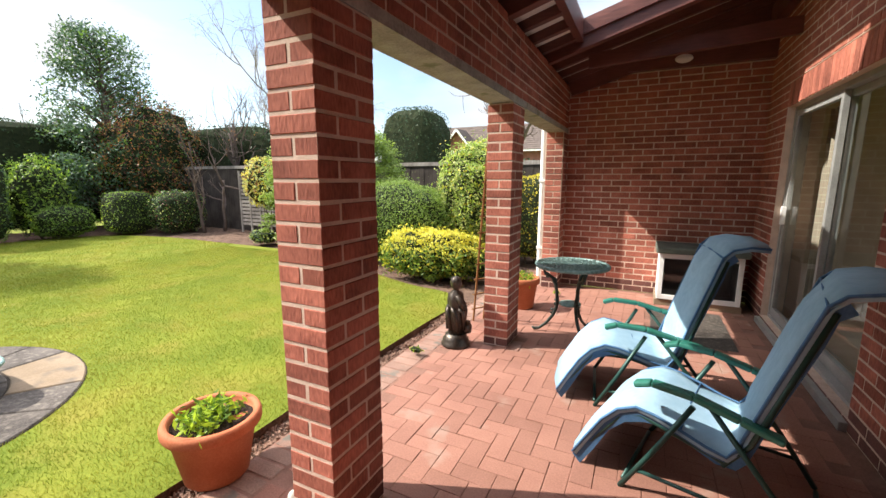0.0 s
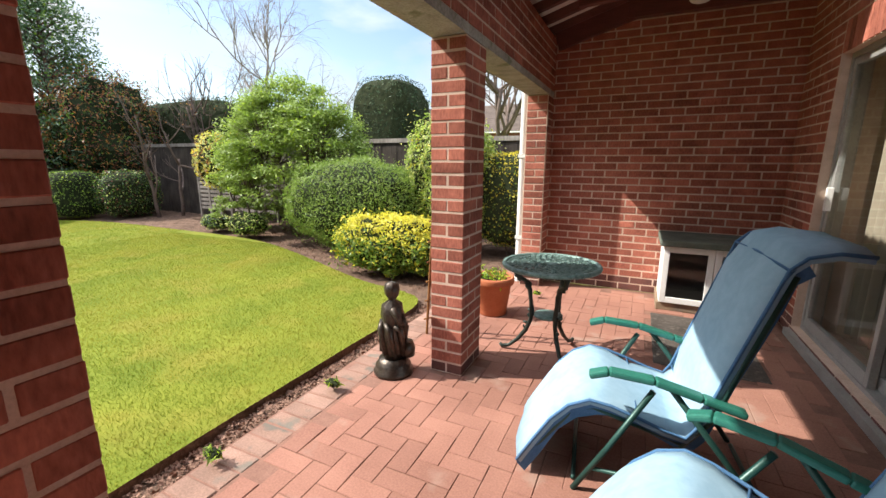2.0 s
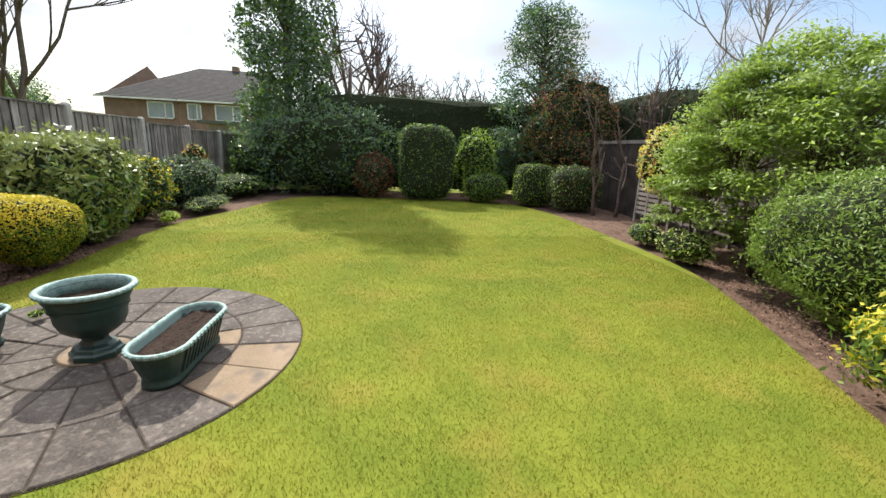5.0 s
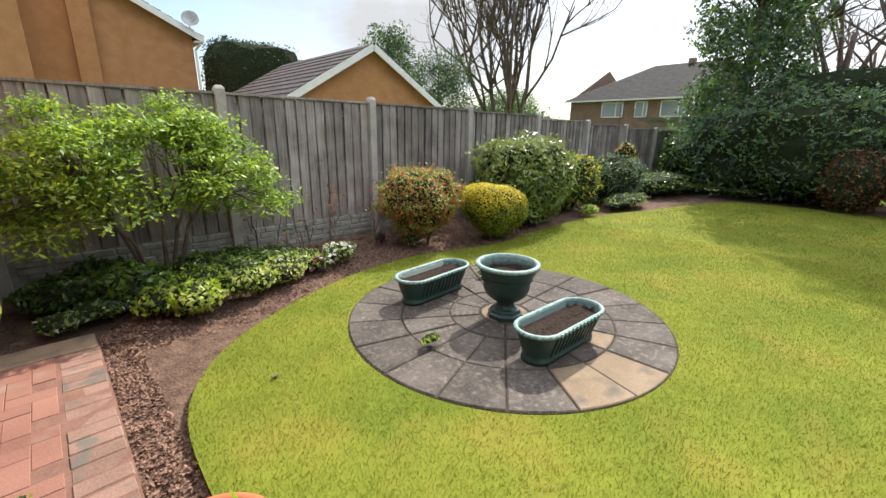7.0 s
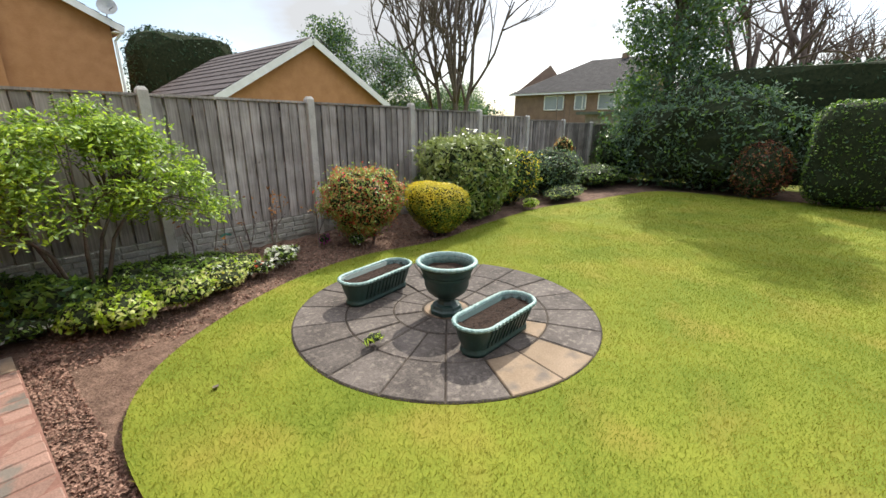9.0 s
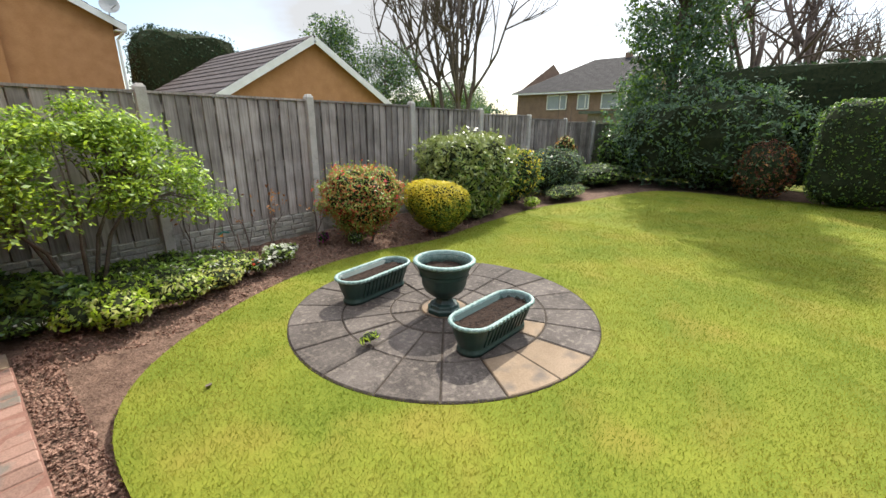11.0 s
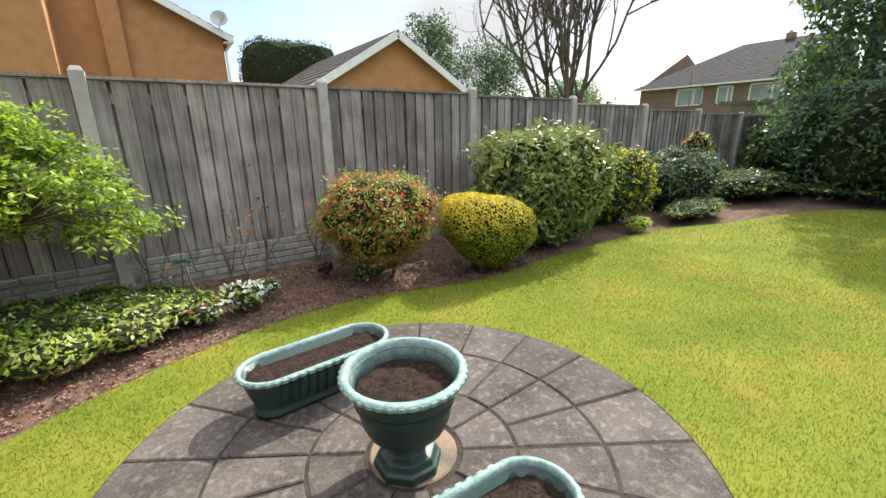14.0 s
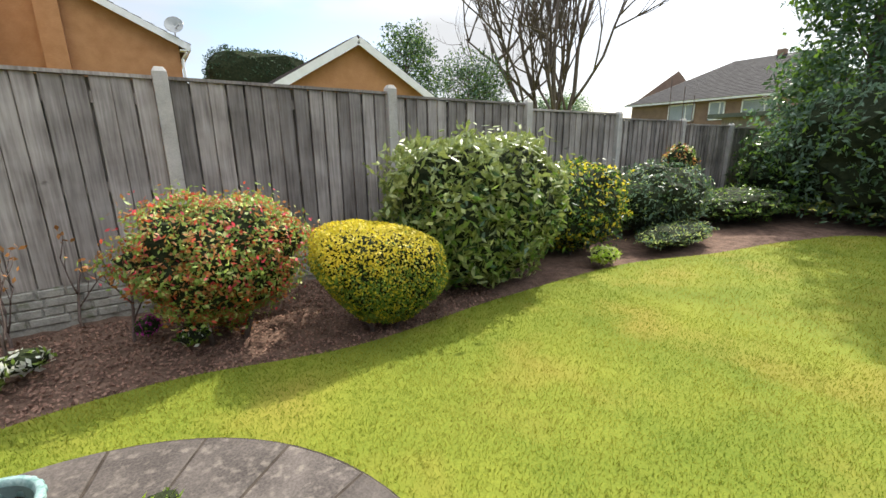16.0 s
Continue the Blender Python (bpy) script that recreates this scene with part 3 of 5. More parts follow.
lay(sold, "brick", BRICK, [pose(0.051, -0.0375 - i * COURSE, 0.11, 0, 90, 90) @ Matrix.Translation((0, 0, -0.0325)) for i in range(int((DOOR1 - DOOR0) / COURSE))])
# wing of the house by the garden tap: face x = 1.62 looks to -x, face y = 1.86 looks to +y
brick_wall("wall_wing", (1.62, 1.86, 0), -90, 1.81, 46, "sunlit red brick house wall with a garden tap", thick=0.25, parts=290, near=(1.4, 1.9, 0.2, 1.9, 0, 1.7))
g = Geo()
g.box(1.88, 0.04, 0, 4.1, 1.855, 46 * COURSE)
tagged(g.make("wall_wing_inner", M_BRICKS), "red brick return of the house wall", "wall", kind="structure")

# beam over the pillars
beam = tagged(group_at("beam", PX1, 1.86, 2.03), "red brick beam over the pillars on a grey lintel", "beam", kind="structure")
g = Geo()
g.box(-0.215, 0.0, -0.0, 0.0, WY - 1.86 + 0.2, 0.055)
g.make("soffit", M_GRAVELB, beam)
g = Geo()
g.box(-0.2125, 0.0, 0.055, -0.0025, WY - 1.86 + 0.2, 0.56)
g.make("mortar", M_MORTAR, beam)
inner, outer = [], []
for c in range(7):
    y = -0.1125 * (c % 2)
    while y < WY - 1.86 - 0.02:
        inner.append(pose(-0.051, y + 0.1125, 0.058 + c * COURSE, 0, 0, 90))
        outer.append(pose(-0.164, y + 0.1125, 0.058 + c * COURSE, 0, 0, 90))
        y += 0.225
lay(beam, "brick", BRICK, inner)
lay(beam, "brick", BRICK, outer, 0)

# roof: boards, rafters, roof window, tie beams
YR0, YR1 = 1.6, WY + 0.25
SKY0, SKY1, SX0, SX1 = 5.95, 7.3, 2.12, 3.25
g = Geo()
for a, b, x0, x1 in ((YR0, SKY0, 1.45, HX + 0.2), (SKY1, YR1, 1.45, HX + 0.2), (SKY0, SKY1, 1.45, SX0), (SKY0, SKY1, SX1, HX + 0.2)):
    g.add([(x0, a, ROOF_Z(x0) + 0.10), (x1, a, ROOF_Z(x1) + 0.10), (x1, b, ROOF_Z(x1) + 0.10), (x0, b, ROOF_Z(x0) + 0.10),
           (x0, a, ROOF_Z(x0) + 0.2), (x1, a, ROOF_Z(x1) + 0.2), (x1, b, ROOF_Z(x1) + 0.2), (x0, b, ROOF_Z(x0) + 0.2)],
          [(3, 2, 1, 0), (4, 5, 6, 7), (0, 1, 5, 4), (1, 2, 6, 5), (2, 3, 7, 6), (3, 0, 4, 7)])
tagged(g.make("ceiling", M_PLASTER), "cream boards between dark rafters of the porch roof", "ceiling", kind="structure")
raft = tagged(group_at("roof_frame"), "red-brown stained rafters and tie beams of the porch roof", "rafters", kind="structure")
y, i = 1.9, 0
while y < WY:
    ends = ((1.5, SX0 - 0.03), (SX1 + 0.03, HX)) if SKY0 - 0.02 < y < SKY1 + 0.02 else ((1.5, HX),)
    for xa, xb in ends:
        g = Geo()
        g.bar((xa, y, ROOF_Z(xa) + 0.07), (xb, y, ROOF_Z(xb) + 0.06), 0.07, 0.085)
        g.make("rafter", M_TIMBER, raft, bevel=0.004)
    y += 0.35
for yy in (SKY0, SKY1):
    g = Geo()
    g.bar((1.5, yy, ROOF_Z(1.5) + 0.03), (HX, yy, ROOF_Z(HX) + 0.03), 0.09, 0.16)
    g.make("rafter", M_TIMBER, raft, bevel=0.004)
for yy in (3.4, 7.75):
    g = Geo()
    g.bar((2.15, yy, 2.68), (HX, yy, 2.78), 0.07, 0.15)
    g.make("tie_beam", M_TIMBER, raft, bevel=0.005)
g = Geo()
g.bar((2.5, WY - 0.06, 2.80), (HX, WY - 0.06, 2.80), 0.09, 0.2)
g.bar((1.83, WY - 0.04, ROOF_Z(1.83) - 0.05), (HX, WY - 0.04, ROOF_Z(HX) - 0.05), 0.06, 0.2)
g.bar((HX - 0.05, 1.9, 3.12), (HX - 0.05, WY, 3.12), 0.08, 0.22)
g.make("wall_plate", M_TIMBER, raft, bevel=0.005)
win = tagged(group_at("window_roof"), "roof window in a dark frame with pale sky", "window", kind="structure")
g = Geo()
for x in (SX0, SX1):
    g.bar((x, SKY0, ROOF_Z(x) + 0.12), (x, SKY1, ROOF_Z(x) + 0.12), 0.07, 0.2)
for yy in (SKY0 + 0.05, SKY1 - 0.05):
    g.bar((SX0, yy, ROOF_Z(SX0) + 0.14), (SX1, yy, ROOF_Z(SX1) + 0.14), 0.05, 0.14)
g.make("frame", M_TIMBER, win, bevel=0.004)
pane = put("pane", [(SX0, SKY0, ROOF_Z(SX0) + 0.16), (SX1, SKY0, ROOF_Z(SX1) + 0.16), (SX1, SKY1, ROOF_Z(SX1) + 0.16), (SX0, SKY1, ROOF_Z(SX0) + 0.16)], [(3, 2, 1, 0)], M_GLASS, win)
pane.visible_shadow = False
g = Geo()
g.lathe([(0.045, 0), (0.048, 0.02), (0.04, 0.035), (0.0, 0.04)], 24, sx=1.9)
lampo = g.make("bulkhead_lamp", M_WHITE, smooth=True)
lampo.matrix_basis = pose(3.08, WY - 0.10, 2.78, 90, 0, 0)
tagged(lampo, "small white oval wall lamp, unlit, on the timber", "lamp")
# white downpipe by the pier, and the gutter along the eaves
g = Geo()
g.tube([(1.555, 8.42, 0.0), (1.555, 8.42, 2.35), (1.47, 8.42, 2.52)], 0.034, 12)
for z in (0.5, 1.4, 2.1):
    g.box(1.515, 8.38, z, 1.61, 8.46, z + 0.035)
tagged(g.make("downpipe", M_WHITE, smooth=False), "white plastic rainwater downpipe beside the brick pier", "downpipe")
g = Geo()
g.tube([(1.43, 1.7, 2.53), (1.43, WY + 0.2, 2.53)], 0.05, 12)
tagged(g.make("gutter", M_WHITE), "white plastic gutter along the porch eaves", "gutter", kind="structure")

# sliding door
door = tagged(group_at("door_sliding", HX + 0.06, DOOR0, 0.06), "grey-framed sliding glass door with pale curtains behind", "door", kind="structure")
W = DOOR1 - DOOR0


def sash(name, y0, y1, x):
    g = Geo()
    for a, b, c, d in ((y0, y0 + 0.045, 0.04, 2.0), (y1 - 0.045, y1, 0.04, 2.0), (y0 + 0.045, y1 - 0.045, 0.04, 0.12), (y0 + 0.045, y1 - 0.045, 1.95, 2.0)):
        g.box(x, a, c, x + 0.04, b, d)
    g.make(name, M_ALU, door, bevel=0.003)
    p = put("pane", [(x + 0.02, y0 + 0.04, 0.11), (x + 0.02, y1 - 0.04, 0.11), (x + 0.02, y1 - 0.04, 1.96), (x + 0.02, y0 + 0.04, 1.96)], [(3, 2, 1, 0)], M_GLASS, door)
    p.visible_shadow = False


g = Geo()
for a, b, c, d in ((0, 0.03, 0, 2.04), (W - 0.03, W, 0, 2.04), (0.03, W - 0.03, 0, 0.04), (0.03, W - 0.03, 2.0, 2.04)):
    g.box(0.0, a, c, 0.12, b, d)
g.box(-0.10, -0.02, -0.06, 0.12, W + 0.02, -0.004)
g.make("frame", M_ALU, door, bevel=0.004)
sash("sash", W / 2 - 0.03, W - 0.03, 0.01)
sash("sash", 0.03, W / 2 + 0.03, 0.06)
g = Geo()
g.box(-0.03, W - 0.115, 0.95, 0.01, W - 0.085, 1.12)
g.make("handle", M_WHITE, door, bevel=0.005)
room = Geo()
for b in ((HX + 0.3, 3.6, 0.02, 7.4, 8.5, 0.06), (HX + 0.3, 3.6, 2.4, 7.4, 8.5, 2.45), (7.4, 3.6, 0, 7.45, 8.5, 0.9), (7.4, 3.6, 2.1, 7.45, 8.5, 2.45), (7.4, 3.6, 0.9, 7.45, 4.4, 2.1), (7.4, 7.9, 0.9, 7.45, 8.5, 2.1), (HX + 0.3, 3.55, 0, 7.4, 3.6, 2.45), (HX + 0.3, 8.5, 0, 7.4, 8.55, 2.45)):
    room.box(*b)
tagged(room.make("wall_room", M_CARPET), "plain beige room behind the glass door", "room", kind="structure")


def curtain(y0, y1):
    n = 60
    v, f = [], []
    for i in range(n + 1):
        s = i / n
        for z in (0.1, 2.05):
            for o in (0, 0.006):
                v.append((HX + 0.32 + 0.03 * math.sin(s * (y1 - y0) * 60) + o, y0 + (y1 - y0) * s, z))
    for i in range(n):
        a = i * 4
        f += [(a, a + 4, a + 6, a + 2), (a + 1, a + 3, a + 7, a + 5), (a + 2, a + 6, a + 7, a + 3)]
    return tagged(put("curtain", v, f, M_CURTAIN, smooth=True), "long tan curtain hanging in folds indoors", "curtain")


curtain(7.5, 7.82)

# floor of the patio: brick pavers laid in herringbone, with a row set across along the garden edge
patio = tagged(group_at("patio_floor"), "red brick paving of the porch, worn and sandy", "paving", kind="structure")
g = Geo()
g.box(1.07, 1.62, -0.14, HX + 0.02, WY, -0.004)
g.box(1.28, WY, -0.14, PX1, 9.6, -0.012)
g.make("sand_bed", M_JOINT, patio)
PAVER = block_mesh("paver", 0.209, 0.103, 0.05, M_PAVER, 0.0022)
PAVER_E = block_mesh("paver", 0.206, 0.100, 0.05, M_PAVER_EDGE, 0.006)
P = 0.106
at = []
ox, oy = 1.30, 1.62
for i in range(-60, 90):
    for j in range(-60, 90):
        k = (i - j) % 4
        if k not in (0, 3):
            continue
        hz = k == 0
        x, y = ox + i * P, oy + j * P
        cx, cy = (x + P, y + P / 2) if hz else (x + P / 2, y + P)
        ex, ey = (0.103, 0.05) if hz else (0.05, 0.103)
        if cx - ex < 1.298 or cx + ex > HX - 0.02 or cy - ey < 1.6 or cy + ey > WY - 0.02:
            continue
        if 1.60 < cx < 1.84 and (3.9 < cy < 4.25 or 6.1 < cy < 6.45):
            continue
        if 2.93 < cx < 3.62 and 6.85 < cy < 7.95:
            continue
        at.append(pose(cx, cy, -0.05 + random.uniform(-0.002, 0.002), random.uniform(-0.5, 0.5), random.uniform(-0.5, 0.5), (0 if hz else 90) + random.uniform(-0.6, 0.6)))
lay(patio, "paver", PAVER, at, 300, (1.3, 3.2, 4.0, 6.4, -1, 1))
edge = [pose(1.18, 1.68 + i * P, -0.05 + random.uniform(-0.004, 0.003), random.uniform(-1, 1), random.uniform(-1, 1), random.uniform(-1.5, 1.5)) for i in range(int(6.9 / P))]
lay(patio, "paver", PAVER_E, edge)
g = Geo()
g.box(1.08, 1.36, -0.1, 1.6, 1.61, 0.0)
tagged(g.make("end_slab", M_SLAB_TAN, bevel=0.006), "worn tan stone slab at the end of the paving", "paving slab")
g = Geo()
g.box(2.94, 6.86, -0.05, 3.61, 7.94, 0.003)
tagged(g.make("inspection_cover", M_SLAB, bevel=0.006), "grey concrete cover let into the brick paving", "cover")

# ---- fence along the garden ----
BAY = 1.935
fence = tagged(group_at("fence_boundary"), "weathered boarded fence between grey concrete posts", "fence", kind="structure")
post_src = None
board_me = block_mesh("board", 0.122, 0.016, 1.50, M_FENCE, 0.003)
rock_me = block_mesh("stone_face", 0.17, 0.02, 0.066, M_GRAVELB, 0.008)
POSTS = [Vector((1.57 - i * BAY - 0.06 * max(0, i - 2), 0.04 * max(0, i - 3), -(0.0, 0.0, 0.0, 0.0, 0.05, 0.13, 0.19, 0.24, 0.27, 0.28)[i])) for i in range(10)]
for i, at_post in enumerate(POSTS):
    post = group_at("post", at_post.x, at_post.y, at_post.z - 0.28)
    post.parent = fence
    g = Geo()
    g.box(-0.05, -0.05, 0, 0.05, 0.05, 2.13)
    g.add([(-0.05, -0.05, 2.13), (0.05, -0.05, 2.13), (0.05, 0.05, 2.13), (-0.05, 0.05, 2.13), (-0.03, -0.03, 2.165), (0.03, -0.03, 2.165), (0.03, 0.03, 2.165), (-0.03, 0.03, 2.165)],
          [(0, 1, 5, 4), (1, 2, 6, 5), (2, 3, 7, 6), (3, 0, 4, 7), (4, 5, 6, 7)])
    g.make("shaft", M_CONC, post, bevel=0.004)
    if i == 9:
        break
    run = POSTS[i + 1] - at_post
    panel = group_at("panel")
    panel.matrix_basis = pose(at_post.x - 0.05, at_post.y - 0.02, (at_post.z + POSTS[i + 1].z) / 2 + 0.01, 0, 0, math.degrees(math.atan2(-run.y, -run.x))) @ Matrix.Diagonal(((run.xy.length - 0.1) / 1.835, 1, 1, 1))
    panel.parent = fence
    g = Geo()
    g.box(-1.835, -0.03, 0.28, 0, -0.005, 0.36)
    g.box(-1.835, -0.03, 1.6, 0, -0.005, 1.68)
    g.box(-1.835, -0.03, 0.95, 0, -0.005, 1.03)
    g.box(-1.835, -0.035, 1.785, 0, 0.035, 1.81)
    g.make("rail", M_FENCE, panel)
    # added sheet, no real fence part: it turns the gaps between boards dark
    g = Geo()
    g.box(-1.835, -0.048, 0.285, 0, -0.036, 1.78)
    g.make("rear_boards", M_FENCE, panel)
    n = 14
    step = 1.835 / n
    lay(panel, "board", board_me, [pose(-step * (k + 0.5), 0.006 + random.uniform(-0.002, 0.003), 0.285 + random.uniform(-0.004, 0.004), 0, random.uniform(-0.4, 0.4), 8 + random.uniform(-2, 2)) for k in range(n)])
    g = Geo()
    g.box(-1.835, -0.03, -0.1, 0, 0.012, 0.285)
    gb = g.make("gravel_board", M_GRAVELB, panel)
    stones = []
    for r in range(4):
        sx = -0.02 - random.uniform(0, 0.1)
        while sx > -1.78:
            L = random.uniform(0.12, 0.26)
            stones.append(Matrix.Translation((max(sx - L / 2, -1.74), 0.016 + random.uniform(-0.003, 0.006), 0.005 + r * 0.069)) @ Matrix.Diagonal((L / 0.18, 1, random.uniform(0.9, 1.0), 1)))
            sx -= L
    lay(panel, "stone_face", rock_me, stones, 60 if i in (0, 1, 2, 3) else 0)

# right-hand fence behind the shrubs: dark brown, its shade put into the board colour
far = tagged(group_at("fence_far", 0, 11.0, 0), "dark brown boarded fence behind the shrubs, with shade in its colour", "fence", kind="structure")
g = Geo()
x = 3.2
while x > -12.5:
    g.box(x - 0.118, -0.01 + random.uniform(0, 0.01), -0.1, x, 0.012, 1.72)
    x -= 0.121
g.make("boards", M_FENCE_SHADED, far)
g = Geo()
g.box(-12.5, -0.03, 1.72, 3.2, 0.03, 1.80)
g.make("capping", M_FENCE, far)
trel = tagged(group_at("trellis_screen", -5.6, 10.55, 0), "weathered woven lattice screen beside the fence", "trellis")
g = Geo()
for i in range(14):
    g.box(-1.5 + 0.0, -0.012, 0.2 + i * 0.1, 1.5, 0.0, 0.265 + i * 0.1)
for i in range(9):
    g.box(-1.5 + i * 0.37, -0.02, 0, -1.45 + i * 0.37, 0.014, 1.65)
g.make("slats", M_FENCE, trel)

# ---- round stone paving with planters ----
circle = tagged(group_at("stone_circle", CX, CY, 0), "round paving of grey weathered stone slabs in rings", "paving", kind="structure")
g = Geo()
g.lathe([(CR + 0.004, -0.14), (CR + 0.002, -0.016)], 64)
g.make("sand_bed", M_BED, circle)


def slab(r0, r1, a0, a1, m):
    g, k = Geo(), 6
    lo, hi = -0.08, -0.008 + random.uniform(-0.005, 0.004)
    gap = 0.006
    vs = []
    for z, ins in ((lo, 0), (hi - 0.006, 0), (hi, 0.007)):
        for r, s in ((r0 + gap + ins, 1), (r1 - gap - ins, -1)):
            for i in range(k + 1):
                e = (gap + ins) / r
                a = a0 + e + (a1 - a0 - 2 * e) * (i / k if s > 0 else 1 - i / k)
                vs.append((r * math.cos(a), r * math.sin(a), z))
    n = 2 * (k + 1)
    fs = [tuple(range(2 * n, 3 * n))[::-1]]
    for L in range(2):
        fs += [(L * n + (i + 1) % n, L * n + i, (L + 1) * n + i, (L + 1) * n + (i + 1) % n)[::-1] for i in range(n)]
    g.add(vs, fs)
    ob = g.make("slab", m, circle)
    bm = bmesh.new()
    bm.from_mesh(ob.data)
    bmesh.ops.recalc_face_normals(bm, faces=bm.faces)
    bm.to_mesh(ob.data)
    bm.free()


for r0, r1, n, off in ((0.86, CR, 20, 0.05), (0.46, 0.86, 20, 0.05), (0.21, 0.46, 10, 0.05)):
    for i in range(n):
        a = off + 6.2832 * i / n
        deg = math.degrees(a) % 360
        tan = (r0 > 0.8 and 50 < deg < 92) or (r0 > 0.4 and r0 < 0.8 and 88 < deg < 110)
        slab(r0, r1, a, a + 6.2832 / n, M_SLAB_TAN if tan else M_SLAB)
g = Geo()
g.lathe([(0.195, -0.08), (0.195, -0.012), (0.188, -0.006), (0.0, -0.005)], 40)
g.make("slab", M_SLAB_TAN, circle)


def soil_top(parent, r, z, stad=0.0, n=26):
    g, v, f = Geo(), [], []
    for i in range(8):
        for k in range(n):
            a = 6.2832 * (k + 0.5) / n
            q = r * i / 7
            x, y = q * math.cos(a) + math.copysign(stad * min(1, i / 2), math.cos(a)), q * math.sin(a)
            v.append((x, y, z + 0.018 * noise.noise((x * 14, y * 14, z * 9)) + 0.01 * noise.noise((x * 40, y * 40, 1))))
    for i in range(7):
        f += [(i * n + k, (i + 1) * n + k, (i + 1) * n + (k + 1) % n, i * n + (k + 1) % n) for k in range(n)]
    f.append(tuple(range(n)))
    return put("compost", v, f, M_COMPOST, parent, smooth=True)


def rim_beads(parent, r, z, n, stad=0.0):
    g = Geo()
    for k in range(n):
        a = 6.2832 * (k + 0.5) / n
        m = Matrix.Translation((r * math.cos(a) + (math.copysign(stad, math.cos(a)) if stad else 0), r * math.sin(a), z)) @ Matrix.Rotation(a, 4, "Z")
        g.box(-0.006, -0.012, -0.010, 0.006, 0.012, 0.008, m)
    if stad:
        for k in range(int(stad * 2 / 0.045)):
            for s in (-1, 1):
                g.box(-stad + k * 0.045, s * r - 0.009, z - 0.012, -stad + k * 0.045 + 0.028, s * r + 0.009, z + 0.010)
    tagged(g.make("beading", M_URNRIM, parent, bevel=0.004), kind="stuff")


urn = tagged(group_at("garden_urn", -1.40, 3.17, -0.004), "dark green pedestal urn with a pale beaded rim, filled with compost", "planter")
g = Geo()
for k in (0,):
    g.lathe([(0.145, 0.0), (0.145, 0.035), (0.13, 0.045), (0.12, 0.07), (0.085, 0.085), (0.07, 0.11), (0.075, 0.135), (0.10, 0.15)], 8)
g.make("pedestal", M_URN, urn, bevel=0.004)
g = Geo()
g.lathe([(0.08, 0.135), (0.12, 0.16), (0.165, 0.20), (0.185, 0.25), (0.19, 0.31), (0.205, 0.33), (0.20, 0.35), (0.225, 0.40), (0.232, 0.43), (0.215, 0.43), (0.20, 0.34), (0.0, 0.33)], 48, flute=0.006, flutes=24)
g.make("bowl", M_URN, urn, smooth=True)
g = Geo()
g.lathe([(0.222, 0.43), (0.248, 0.432), (0.256, 0.445), (0.252, 0.458), (0.226, 0.462), (0.218, 0.44), (0.198, 0.36), (0.203, 0.36)], 48, ring=True)
g.make("rim", M_URNRIM, urn, smooth=True)
rim_beads(urn, 0.252, 0.447, 40)
soil_top(urn, 0.198, 0.372)


def trough(x, y, turn):
    root = tagged(group_at("garden_trough", x, y, -0.004, turn), "dark green oblong trough with a pale moulded rim, filled with compost", "planter", "oblong troughs on the stone circle")
    g = Geo()
    g.lathe([(0.105, 0.0), (0.105, 0.025), (0.092, 0.035), (0.10, 0.06), (0.125, 0.13), (0.14, 0.19), (0.145, 0.22), (0.135, 0.22), (0.125, 0.15), (0.0, 0.145)], 48, stad=0.25, flute=0.012, flutes=36)
    g.make("body", M_URN, root, smooth=True)
    for s in (-1, 1):
        for k in range(11):
            g = Geo()
            g.bar((-0.235 + k * 0.047, s * 0.104, 0.055), (-0.235 + k * 0.047, s * 0.145, 0.19), 0.026, 0.012, up=(0, s, 0.3))
            g.make("flute", M_URN, root, bevel=0.004)
    g = Geo()
    g.lathe([(0.142, 0.212), (0.160, 0.214), (0.167, 0.226), (0.163, 0.238), (0.146, 0.241), (0.139, 0.226), (0.125, 0.165), (0.130, 0.165)], 48, stad=0.25, ring=True)
    g.make("rim", M_URNRIM, root, smooth=True)
    rim_beads(root, 0.163, 0.227, 24, 0.25)
    soil_top(root, 0.126, 0.185, 0.25)
    return root


trough(-1.28, 3.74, 178)
trough(-1.28, 2.43, 184)


